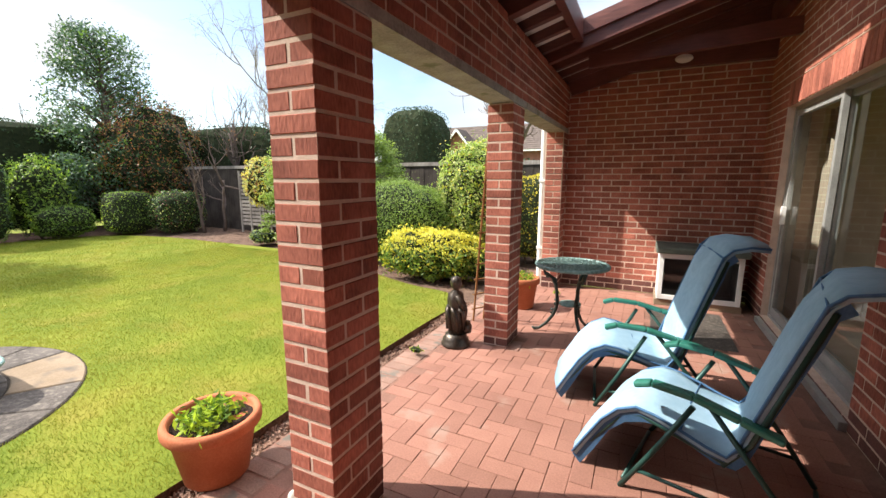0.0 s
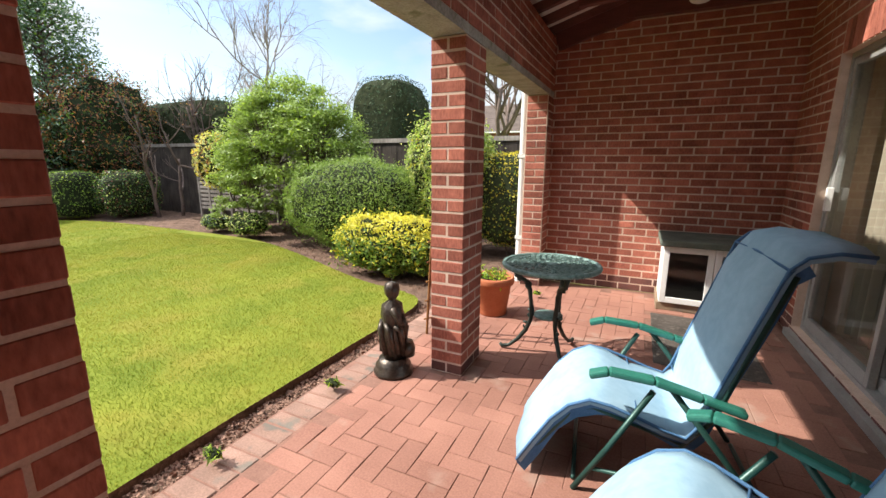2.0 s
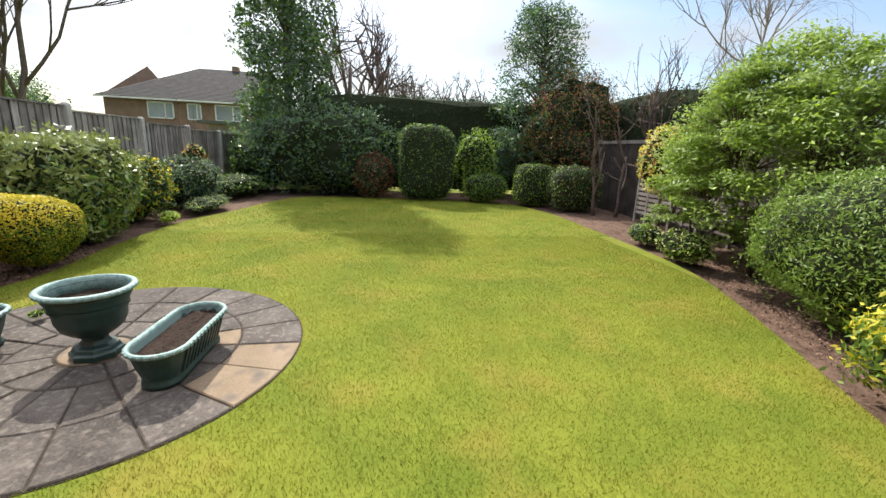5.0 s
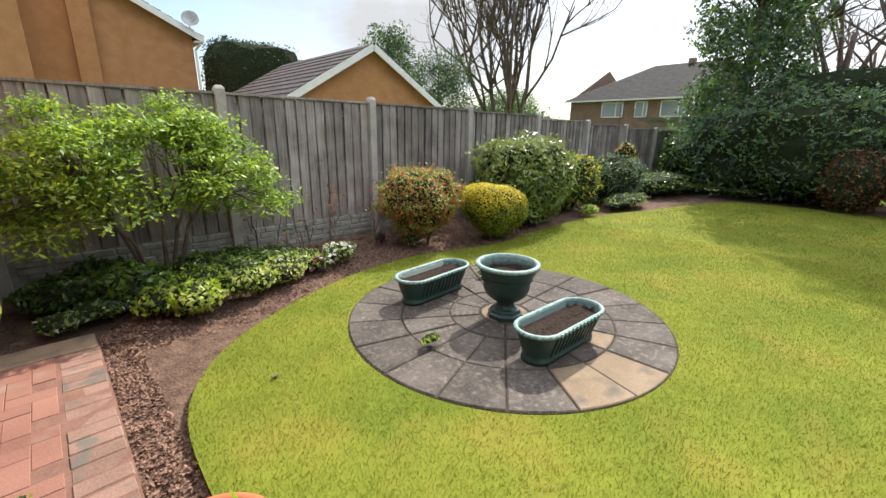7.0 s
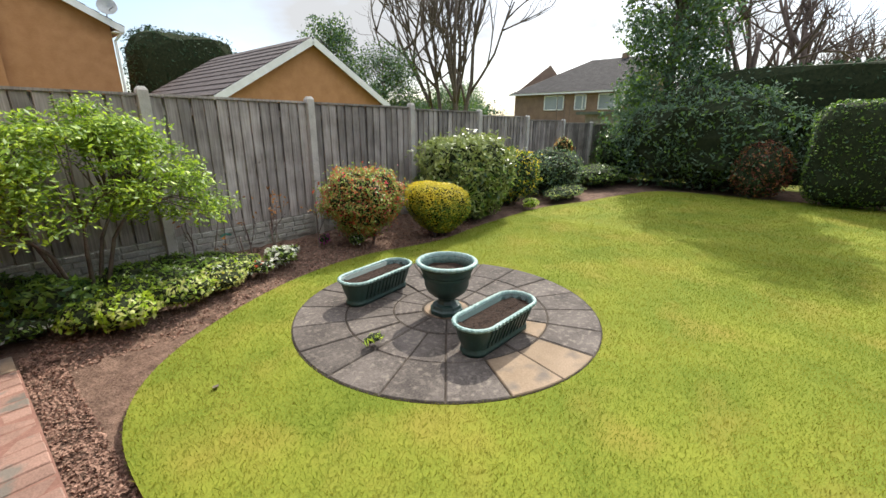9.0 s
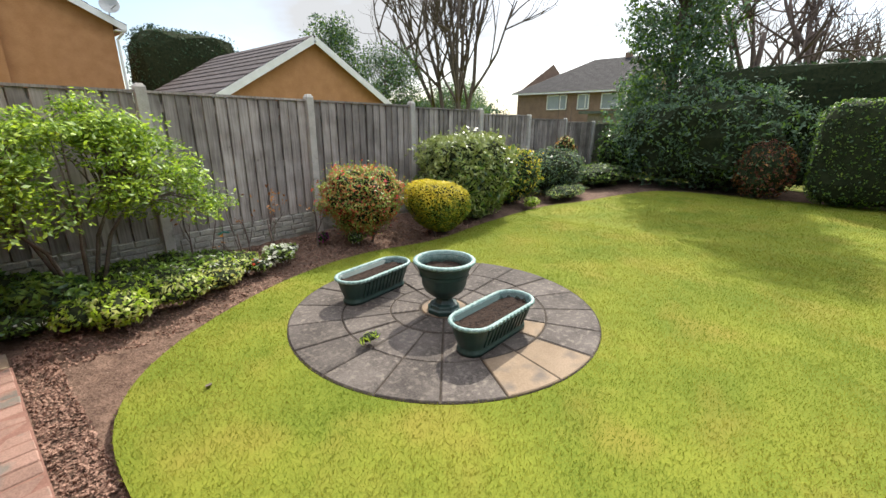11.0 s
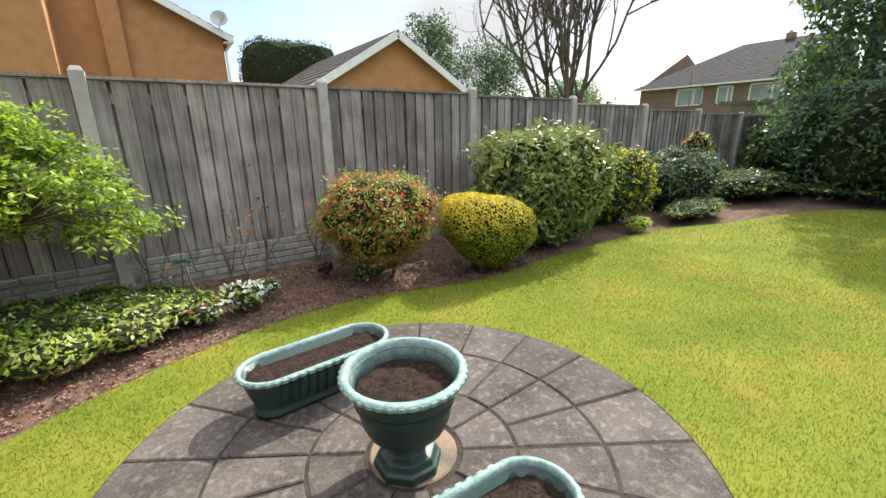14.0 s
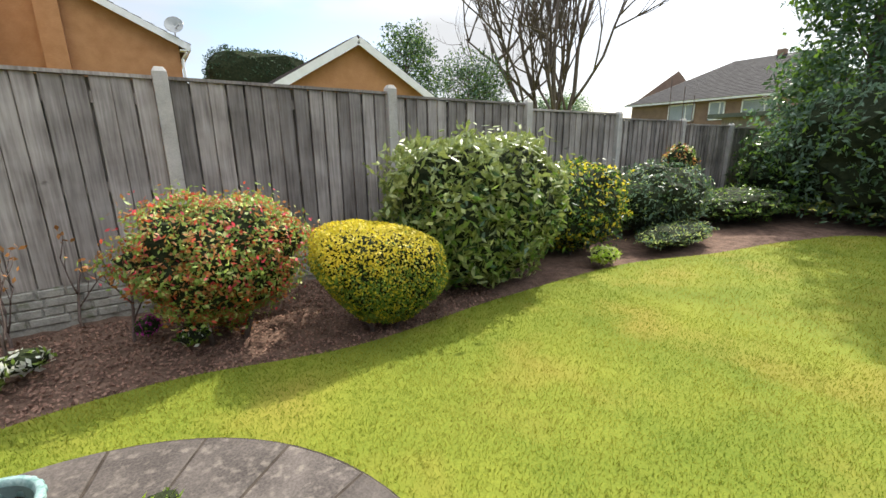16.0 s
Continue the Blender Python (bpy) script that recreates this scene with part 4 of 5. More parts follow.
# ---- things on the patio ----
def lounger(x, y, turn):
    """A folding recliner; its own +x runs from foot to head."""
    root = tagged(group_at("reclining_chair", x, y, 0, turn), "garden recliner with a pale blue padded cushion and green frame", "chair", "recliners on the porch")
    prof = [(0.0, 0.06), (0.06, 0.17), (0.13, 0.29), (0.20, 0.37), (0.28, 0.41), (0.36, 0.40), (0.46, 0.37), (0.56, 0.335), (0.63, 0.32), (0.66, 0.37), (0.69, 0.47), (0.73, 0.60), (0.78, 0.76), (0.83, 0.92), (0.855, 1.0), (0.90, 1.045), (0.98, 1.065), (1.07, 1.06)]
    hw, v, f = 0.268, [], []
    ny = 9
    for side in (1, 0):
        for i, (px, pz) in enumerate(prof):
            a, b = prof[max(i - 1, 0)], prof[min(i + 1, len(prof) - 1)]
            t = Vector((b[0] - a[0], 0, b[1] - a[1])).normalized()
            nr = Vector((-t.z, 0, t.x))
            for j in range(ny):
                u = j / (ny - 1) * 2 - 1
                puff = 0.028 * (1 - abs(u) ** 4) + 0.008 * noise.noise((px * 9, u * 3, turn))
                crease = 0.016 if i in (6, 9, 14) else 0.0
                h = (puff - crease) if side else -0.022
                v.append((px + nr.x * h, u * hw, pz + nr.z * h))
    m = len(prof)
    for i in range(m - 1):
        for j in range(ny - 1):
            a = i * ny + j
            f.append((a, a + ny, a + ny + 1, a + 1))
            o = m * ny
            f.append((o + a, o + a + 1, o + a + ny + 1, o + a + ny))
    for i in range(m - 1):
        for j in (0, ny - 1):
            a = i * ny + j
            f.append((a, a + ny, a + ny + m * ny, a + m * ny))
    for i in (0, m - 1):
        for j in range(ny - 1):
            a = i * ny + j
            f.append((a, a + 1, a + 1 + m * ny, a + m * ny))
    cush = put("cushion", v, f, M_BLUE, root, smooth=True)
    bm = bmesh.new()
    bm.from_mesh(cush.data)
    bmesh.ops.recalc_face_normals(bm, faces=bm.faces)
    bm.to_mesh(cush.data)
    bm.free()
    g = Geo()
    for s in (-1, 1):
        g.tube([(px, s * (hw + 0.002), pz) for px, pz in prof], 0.007, 6)
    for i in (6, 9, 14):
        px, pz = prof[i]
        g.tube([(px, -hw, pz), (px - 0.004, 0, pz + 0.012), (px, hw, pz)], 0.005, 6)
    g.make("piping", M_BLUEP, root, smooth=True)
    # skirt that hangs under the edge of the cushion
    v, f = [], []
    for s in (-1, 1):
        o = len(v)
        for i, (px, pz) in enumerate(prof[:16]):
            v += [(px, s * (hw - 0.002), pz - 0.015), (px + 0.035, s * (hw - 0.015), pz - 0.06 - 0.01 * math.sin(i * 2.1)), (px, s * (hw - 0.006), pz - 0.015), (px + 0.035, s * (hw - 0.019), pz - 0.06 - 0.01 * math.sin(i * 2.1))]
        f += [(o + 4 * i, o + 4 * i + 4, o + 4 * i + 5, o + 4 * i + 1) for i in range(15)] + [(o + 4 * i + 2, o + 4 * i + 3, o + 4 * i + 7, o + 4 * i + 6) for i in range(15)]
    put("valance", v, f, M_BLUEP, root)
    for s in (-1, 1):
        w = s * 0.285
        g = Geo()
        g.tube([(0.24, w, 0.0), (0.36, w, 0.22), (0.50, w, 0.50)], 0.012, 8)
        g.make("leg", M_FRAME, root, True)
        g = Geo()
        g.tube([(0.95, w, 0.0), (0.80, w, 0.22), (0.56, w, 0.52)], 0.012, 8)
        g.make("leg", M_FRAME, root, True)
        g = Geo()
        g.tube([(0.05, s * 0.25, 0.10), (0.22, s * 0.25, 0.345), (0.30, s * 0.25, 0.37), (0.62, s * 0.25, 0.285)], 0.011, 8)
        g.tube([(0.62, s * 0.25, 0.27), (0.70, s * 0.262, 0.40), (0.88, s * 0.262, 0.98)], 0.012, 8)
        g.tube([(0.30, w, 0.115), (0.88, w, 0.115)], 0.009, 8)
        g.make("side_rail", M_FRAME, root, True)
        g = Geo()
        pts = [(0.27, 0.53), (0.34, 0.555), (0.50, 0.545), (0.66, 0.505), (0.80, 0.47)]
        for (ax, az), (bx, bz) in zip(pts, pts[1:]):
            g.bar((ax, w, az), (bx, w, bz), 0.052, 0.026)
        g.make("armrest", M_GREENF, root, bevel=0.008)
    for p in ((0.24, 0.012), (0.95, 0.012), (0.60, 0.27), (0.07, 0.12)):
        g = Geo()
        g.tube([(p[0], -0.24, p[1]), (p[0], 0.24, p[1])], 0.010, 8)
        g.make("cross_bar", M_FRAME, root, True)
    return root


lounger(2.34, 5.72, 6)
lounger(2.63, 5.11, -14)

# round cast table
tab = tagged(group_at("garden_table", 2.25, 6.66, 0), "round green cast-metal garden table with a pierced top", "table")
g = Geo()
g.lathe([(0.305, 0.645), (0.325, 0.648), (0.332, 0.662), (0.325, 0.676), (0.305, 0.676), (0.30, 0.66)], 56, ring=True)
g.make("rim", M_CAST, tab, smooth=True)
g = Geo()
for ring, cnt in ((0.05, 8), (0.105, 15), (0.16, 22), (0.215, 30), (0.268, 38)):
    for k in range(cnt):
        a = 6.2832 * k / cnt + ring * 7
        c = Vector((ring * math.cos(a), ring * math.sin(a), 0.665))
        for s in (0.6, 2.2, 3.9):
            d = Vector((math.cos(a + s), math.sin(a + s), 0)) * 0.034
            g.bar(c - d * 0.3, c + d, 0.011, 0.012)
for r in (0.08, 0.135, 0.19, 0.243, 0.293):
    g.tube([(r * math.cos(6.2832 * k / 40), r * math.sin(6.2832 * k / 40), 0.662) for k in range(41)], 0.005, 5)
for k in range(10):
    a = 6.2832 * k / 10
    g.bar((0.02 * math.cos(a), 0.02 * math.sin(a), 0.655), (0.31 * math.cos(a), 0.31 * math.sin(a), 0.655), 0.012, 0.012)
g.lathe([(0.035, 0.655), (0.035, 0.672), (0.0, 0.673)], 16)
g.make("top", M_CAST, tab)
for k in range(3):
    a = math.radians(-175 + 120 * k)
    c, s = math.cos(a), math.sin(a)
    g = Geo()
    pr = [(0.27, 0.645), (0.24, 0.60), (0.235, 0.565), (0.17, 0.535), (0.135, 0.47), (0.125, 0.40), (0.115, 0.32), (0.12, 0.25), (0.15, 0.17), (0.205, 0.09), (0.27, 0.03), (0.32, 0.018), (0.335, 0.035)]
    g.tube([(r * c, r * s, z) for r, z in pr], [0.014, 0.018, 0.015, 0.016, 0.018, 0.014, 0.018, 0.015, 0.016, 0.014, 0.013, 0.015, 0.011], 8)
    for r0, z0, q in ((0.155, 0.50, 0.035), (0.13, 0.29, 0.036), (0.16, 0.20, 0.03), (0.215, 0.545, 0.028)):
        sp = [(r0 + q * (1 - t / 9) * math.cos(1.2 + t * 0.75), z0 + q * (1 - t / 9) * math.sin(1.2 + t * 0.75)) for t in range(9)]
        g.tube([(r * c, r * s, z) for r, z in sp], [0.010] * 5 + [0.008, 0.007, 0.006, 0.005], 6)
    g.make("leg", M_CASTD, tab, True)
g = Geo()
g.lathe([(0.075, 0.285), (0.098, 0.29), (0.098, 0.305), (0.05, 0.312), (0.0, 0.312)], 28)
g.make("shelf", M_CAST, tab, smooth=True)


def pot(x, y, r, h, label, plants):
    root = tagged(group_at("flower_pot", x, y, 0.0), label, "flower pot", "terracotta pots")
    g = Geo()
    g.lathe([(r * 0.62, 0), (r * 0.66, 0.01), (r * 0.86, h * 0.80), (r * 0.97, h * 0.82), (r, h * 0.86), (r, h * 0.95), (r * 0.97, h), (r * 0.86, h), (r * 0.83, h * 0.95), (r * 0.81, h * 0.86), (0, h * 0.855)], 48)
    g.make("body", M_TERRA, root, smooth=True)
    soil_top(root, r * 0.82, h * 0.875)
    P, N = [], []
    for k in range(plants):
        a, q = RNG.uniform(0, 6.28), r * 0.55 * RNG.random() ** 0.5
        c = np.array((q * math.cos(a), q * math.sin(a), h * 0.90))
        t = RNG.normal(0, 1, (38, 3)) * np.array((0.04, 0.04, 0.03))
        P.append(c + t + np.array((0, 0, 0.03)))
        N.append(t)
    if plants:
        P, N = np.concatenate(P), np.concatenate(N) + np.array((0, 0, 0.05))
        v, f = leaves(len(P), 0.05, 0.3, P, N)
        tagged(put("plant", v, [tuple(q) for q in f.tolist()], [L_GREEN, L_LIME], root, slots=RNG.integers(0, 2, len(P)).tolist()), "low green bedding plants", kind="stuff")
    return root


pot(1.0, 4.0, 0.22, 0.31, "large terracotta pot with low green plants", 16)
pot(1.63, 7.30, 0.19, 0.35, "terracotta pot behind the brick pillar", 6)

# small grey ornament at the foot of the pillar
g = Geo()
g.lathe([(0.028, 0.0), (0.032, 0.012), (0.02, 0.03), (0.024, 0.06), (0.03, 0.085), (0.02, 0.11), (0.0, 0.118)], 16)
orn = g.make("ornament", M_CONC, smooth=True)
orn.matrix_basis = pose(1.55, 3.98, 0.0, 8, 0, 0)
tagged(orn, "small pale grey ornament at the foot of a brick pillar", "ornament")

# dark garden statue, kept to a plain draped shape
st = tagged(group_at("garden_statue", 1.40, 5.98, 0), "dark bronze-coloured garden statue on a round base", "statue")
g = Geo()
g.lathe([(0.115, 0), (0.118, 0.018), (0.10, 0.028), (0.105, 0.05), (0.088, 0.062), (0.085, 0.085), (0.0, 0.086)], 28)
g.make("base", M_BRONZE, st, smooth=True)
g = Geo()
g.lathe([(0.055, 0.08), (0.06, 0.14), (0.068, 0.22), (0.06, 0.28), (0.066, 0.33), (0.058, 0.385), (0.022, 0.41), (0.024, 0.42), (0.04, 0.44), (0.045, 0.47), (0.036, 0.50), (0.0, 0.512)], 24, flute=0.07, flutes=7)
for k in range(7):
    a = k * 0.9
    g.tube([(0.06 * math.cos(a), 0.06 * math.sin(a), 0.34 - 0.01 * k), (0.075 * math.cos(a + 0.5), 0.075 * math.sin(a + 0.5), 0.26), (0.065 * math.cos(a + 0.9), 0.065 * math.sin(a + 0.9), 0.12)], [0.014, 0.02, 0.016], 7)
g.tube([(0.03, -0.05, 0.38), (0.08, -0.04, 0.30), (0.05, 0.03, 0.27)], [0.02, 0.018, 0.014], 7)
g.lathe([(0.0, 0.085), (0.05, 0.09), (0.055, 0.13), (0.04, 0.17), (0.0, 0.18)], 14, cx=0.06, cy=0.05)
g.make("figure", M_BRONZE, st, smooth=True)
st.scale = (1.1, 1.1, 1.2)

# narrow iron ladder that leans on the pillar
lad = tagged(group_at("plant_ladder"), "narrow rusty iron ladder leaning on the brick pillar", "ladder")
g = Geo()
A, B = Vector((1.31, 6.62, 0.0)), Vector((1.54, 6.42, 2.2))
O = Vector((0.07, 0.11, 0.0))
for o in (Vector(), O):
    g.tube([A + o, B + o * 0.8], 0.011, 8)
g.make("stile", M_RUST, lad)
for k in range(13):
    s = 0.06 + k * 0.072
    g = Geo()
    p, q = A.lerp(B, s), (A + O).lerp(B + O * 0.8, s)
    g.tube([p - (q - p) * 0.25, q], 0.007, 6)
    g.make("rung", M_RUST, lad)

# low cupboard on the end wall
cab = tagged(group_at("outdoor_cupboard", 3.0, 8.05, 0), "low white-framed outdoor cupboard with dark glass doors", "cupboard")
g = Geo()
g.box(-0.02, 0.02, 0, 0.82, 0.54, 0.075)
g.make("plinth", M_SLAB_TAN, cab, bevel=0.006)
g = Geo()
g.box(0.0, 0.03, 0.075, 0.02, 0.54, 0.61)
g.box(0.78, 0.03, 0.075, 0.80, 0.54, 0.61)
g.box(0.02, 0.50, 0.075, 0.78, 0.54, 0.61)
g.box(0.02, 0.06, 0.075, 0.78, 0.50, 0.09)
g.make("body", M_WHITE, cab)
for x0 in (0.0, 0.402):
    g = Geo()
    for b in ((x0, 0.0, 0.08, x0 + 0.05, 0.03, 0.61), (x0 + 0.348, 0.0, 0.08, x0 + 0.398, 0.03, 0.61), (x0 + 0.05, 0, 0.08, x0 + 0.348, 0.03, 0.135), (x0 + 0.05, 0, 0.555, x0 + 0.348, 0.03, 0.61)):
        g.box(*b)
    g.make("door", M_WHITE, cab, bevel=0.004)
    g = Geo()
    g.box(x0 + 0.05, 0.012, 0.135, x0 + 0.348, 0.018, 0.555)
    g.make("pane", M_GLASSD, cab)
g = Geo()
g.box(-0.04, -0.05, 0.615, 0.84, 0.545, 0.675)
g.make("lid", M_CABTOP, cab, bevel=0.012)

# tap on the wing wall, with a pale box above it
tap = tagged(group_at("garden_tap", 1.62, 1.45, 0.62), "old brass garden tap on the brick wall", "tap")
g = Geo()
g.tube([(0.0, 0, 0), (-0.05, 0, 0.0), (-0.09, 0, -0.005), (-0.11, 0, -0.04)], [0.014, 0.012, 0.012, 0.010], 8)
g.tube([(-0.06, 0, 0), (-0.06, 0, 0.05)], 0.008, 8)
g.tube([(-0.06, -0.035, 0.05), (-0.06, 0.035, 0.05)], 0.007, 8)
g.make("body", M_RUST, tap, True)

# ---- planting along the fence ----
# open green shrub with arching sprays
def spray_shrub(name, x, y, z0, w, d, h, mats, shares, label, clumps, per, size, seed, stems=4):
    r = np.random.default_rng(seed)
    root = tagged(group_at(name, x, y, -0.05), label, "shrub")
    g, P, N, hubs = Geo(), [], [], []
    for i in range(stems):
        b = 6.28 * (i + r.random() * 0.5) / stems
        hub = Vector((w * 0.26 * math.cos(b) * r.uniform(0.3, 1), d * 0.26 * math.sin(b) * r.uniform(0.3, 1), z0 + (h - z0) * r.uniform(0.1, 0.35)))
        foot = Vector((0.07 * math.cos(b), 0.07 * math.sin(b), 0))
        g.tube([foot, foot.lerp(hub, 0.5) + Vector((0, 0, 0.1 * h)), hub], [0.02, 0.016, 0.011], 6)
        hubs.append(hub)
    for i in range(clumps):
        a, q = r.uniform(0, 6.28), r.random() ** 0.5
        reach = 1 + 0.22 * noise.noise((math.cos(a) * 1.7, math.sin(a) * 1.7, seed))
        rise = math.sqrt(max(0.0, 1 - q * q)) * (r.uniform(0.78, 1.05) if i % 4 else r.uniform(0.2, 0.8))
        c = np.array((w / 2 * q * reach * math.cos(a), d / 2 * q * reach * math.sin(a), z0 + (h - z0) * rise))
        hub = min(hubs, key=lambda p: (p - Vector(c)).length)
        g.tube([hub, hub.lerp(Vector(c), 0.5) + Vector((0, 0, 0.05 * h)), Vector(c)], [0.010, 0.007, 0.003], 4)
        cw = 0.085 * w * r.uniform(0.7, 1.5)
        t = r.normal(0, 1, (per, 3))
        t *= (r.random((per, 1)) ** 0.45) / np.linalg.norm(t, axis=1)[:, None]
        P.append(c + t * np.array((cw, cw, cw * 0.5)))
        N.append(t * 0.4 + np.array((0, 0, 0.9)))
    P, N = np.concatenate(P), np.concatenate(N)
    v, f = leaves(len(P), size, 0.42, P, N, 0.5)
    tagged(put("foliage", v, [tuple(q) for q in f.tolist()], mats, root, slots=r.choice(len(mats), len(P), p=np.array(shares) / sum(shares)).tolist()), kind="stuff")
    g.make("stem", M_BARK, root, True)
    return root


spray_shrub("leafy_shrub", 0.5, 0.72, 0.62, 2.3, 1.1, 1.72, [L_LIME, L_MID, L_GREEN], [4, 4, 2], "airy bright green shrub on thin stems by the fence", 150, 160, 0.05, 4, 5)
bush("red_tinged_bush", -2.42, 0.88, 1.12, 0.95, 0.95, [L_RUSTY, L_SAGE, L_RED, L_CREAM, L_PINK, L_MID], [4.5, 5, 0.9, 1.2, 1.0, 2], "rounded bush with red and bronze young leaves", 11000, 0.036, 0.5, 2.4, 0.34, 3, 0.1, sprigs=2600, pinch=0.4)
bush("clipped_golden_bush", -3.4, 1.38, 0.96, 0.74, 0.74, [L_YELLOW, L_MID, L_GREEN, L_GOLD], [0.3, 4, 3, 3], "clipped rounded bush, golden on top and green below", 20000, 0.026, 0.5, 3.6, 0.07, 2, 0.0, top=3, spread=0.6, pinch=0.5, tilt=0.16)
bush("spotted_laurel", -4.65, 0.92, 1.75, 1.3, 1.36, [L_OLIVE, L_SAGE, L_CREAM, L_DARK, L_GREEN], [5, 1.5, 0.3, 1.6, 1.4], "large glossy laurel bush speckled with yellow", 8500, 0.095, 0.36, 3.4, 0.24, 2.8, 0.0, top=0, sprigs=900, pinch=0.2)
bush("gold_edged_bush", -6.35, 0.8, 1.3, 1.1, 1.05, [L_GOLD, L_DARK, L_GREEN], [2.2, 4, 3], "dark bush with golden leaf tips", 6500, 0.05, 0.5, 2.4, 0.3, 3.4, 0.0, sprigs=400)
bush("grey_green_bush", -8.2, 0.85, 1.9, 1.2, 0.98, [L_BLUEG, L_DARK, L_SAGE], [3, 3, 1], "loose grey-green bush by the fence", 4000, 0.06, 0.32, 2.2, 0.3, 3, 0.0, sprigs=500)
bush("bronze_sprig_bush", -9.0, 0.75, 0.5, 0.5, 1.25, [L_RUSTY, L_CREAM, L_GREEN], [3, 2, 2], "thin bush with bronze young sprigs", 700, 0.06, 0.4, 2.0, 0.4, 4, 0.6)
bush("low_border_bush", -10.4, 1.2, 2.4, 1.3, 0.5, [L_GREEN, L_DARK, L_SAGE], [3, 3, 1], "low straggling green border plants", 3500, 0.06, 0.35, 2.2, 0.35, 4, 0.0)
bush("silver_mound", -7.6, 1.5, 1.5, 0.6, 0.26, [L_SAGE, L_BLUEG, L_CREAM], [3, 3, 1], "low mound of silvery edging plants", 1800, 0.045, 0.3, 2.0, 0.35, 4, 0.0, stems=0)
bush("pale_primula", -6.1, 1.45, 0.36, 0.26, 0.16, [L_LIME, L_CREAM], [3, 2], "small clump of pale green primula leaves", 200, 0.10, 0.35, 2, 0.3, 3, 0.0, stems=0)
# bed near the patio
for x, y, w, d, h, mats, sh, k, s, nm, lb in (
        (0.62, 1.25, 0.4, 0.34, 0.2, [L_MID, L_LIME, L_CREAM], [3, 3, 1], 500, 0.05, "green_clump", "low bright green clump in the bed"),
        (-0.55, 0.98, 0.5, 0.4, 0.19, [L_LIME, L_CREAM, L_MID, L_WHITE], [3, 3, 2, 0.6], 600, 0.045, "cream_plant", "low cream variegated ground cover"),
        (0.32, 1.08, 0.55, 0.4, 0.24, [L_LIME, L_MID, L_GREEN], [3, 3, 1], 800, 0.045, "green_clump", "low bright green clump in the bed"),
        (1.0, 1.05, 0.4, 0.34, 0.14, [L_GREEN, L_DARK, L_WHITE], [3, 2, 0.5], 300, 0.05, "green_clump", "thin dark ground cover by the wall"),
        (0.42, 1.42, 0.42, 0.36, 0.24, [L_LIME, L_CREAM, L_MID], [4, 2, 1], 700, 0.055, "lime_plant", "low lime and cream leaved plant in the bed"),
        (-0.02, 1.28, 0.50, 0.36, 0.22, [L_LIME, L_CREAM, L_MID], [3, 3, 2], 700, 0.05, "lime_plant", "low lime and cream leaved plant in the bed"),
        (-0.4, 1.2, 0.4, 0.28, 0.16, [L_CREAM, L_MID, L_YELLOW], [4, 2, 1], 420, 0.045, "cream_plant", "low cream variegated ground cover"),
        (0.05, 0.85, 0.7, 0.4, 0.2, [L_MID, L_GREEN, L_WHITE], [4, 3, 0.4], 900, 0.045, "green_clump", "low mid-green clump in the bed"),
        (0.75, 0.85, 0.6, 0.5, 0.32, [L_GREEN, L_DARK, L_MID], [3, 2, 2], 1100, 0.08, "green_clump", "dark green leafy clump in the bed"),
        (1.2, 0.6, 0.6, 0.6, 0.24, [L_DARK, L_GREEN], [3, 2], 900, 0.055, "green_clump", "dark green leafy clump in the bed"),
        (-0.45, 0.62, 0.7, 0.45, 0.2, [L_GREEN, L_MID, L_WHITE], [4, 3, 0.5], 900, 0.05, "green_clump", "low mid-green clump in the bed"),
        (-1.15, 0.95, 0.34, 0.3, 0.2, [L_MID, L_WHITE], [3, 2], 240, 0.07, "white_primrose", "clump of white primroses in the bed"),
        (-0.85, 1.05, 0.26, 0.24, 0.13, [L_MID, L_WHITE, L_RED], [3, 2, 0.6], 160, 0.05, "white_primrose", "clump of white primroses in the bed"),
        (0.2, 0.6, 0.6, 0.4, 0.26, [L_GREEN, L_MID, L_DARK], [3, 3, 1], 900, 0.05, "green_clump", "low mid-green clump in the bed"),
        (0.95, 0.4, 0.5, 0.4, 0.3, [L_DARK, L_GREEN], [3, 2], 700, 0.06, "green_clump", "dark green leafy clump in the bed"),
        (-0.2, 0.42, 0.5, 0.34, 0.22, [L_GREEN, L_MID, L_WHITE], [4, 3, 0.4], 600, 0.045, "green_clump", "low mid-green clump in the bed"),
        (-0.78, 0.82, 0.36, 0.3, 0.17, [L_CREAM, L_MID, L_LIME], [2, 3, 1], 340, 0.045, "cream_plant", "low cream variegated ground cover"),
        (-1.35, 0.78, 0.24, 0.2, 0.14, [L_WHITE, L_MID], [3, 2], 150, 0.05, "white_primrose", "clump of white primroses in the bed"),
        (1.25, 1.15, 0.3, 0.26, 0.12, [L_GREEN, L_MID, L_WHITE], [3, 2, 0.8], 180, 0.05, "green_clump", "thin ground cover with white flowers by the wall"),
        (-1.95, 0.62, 0.16, 0.14, 0.14, [L_PURPLE, L_GREEN], [3, 1], 160, 0.03, "purple_primrose", "small bright purple primrose"),
        (-2.2, 0.98, 0.2, 0.16, 0.15, [L_GREEN, L_WHITE], [3, 1], 160, 0.045, "white_primrose", "clump of white primroses in the bed")):
    bush(nm, x, y, w, d, h, mats, sh, lb, k, s, 0.45, 2.0, 0.35, 4, 0.0, stems=0, category="plant", group="bedding plants of the border")


def rose(x, y, h, seed, label):
    bare_tree("rose_bush", x, y, h, label, 2, 0.013, 3, M_TWIG, seed, 0.16, 0, 0.5, 2, ([L_RUSTY], 4, 0.045), frac=0.55)


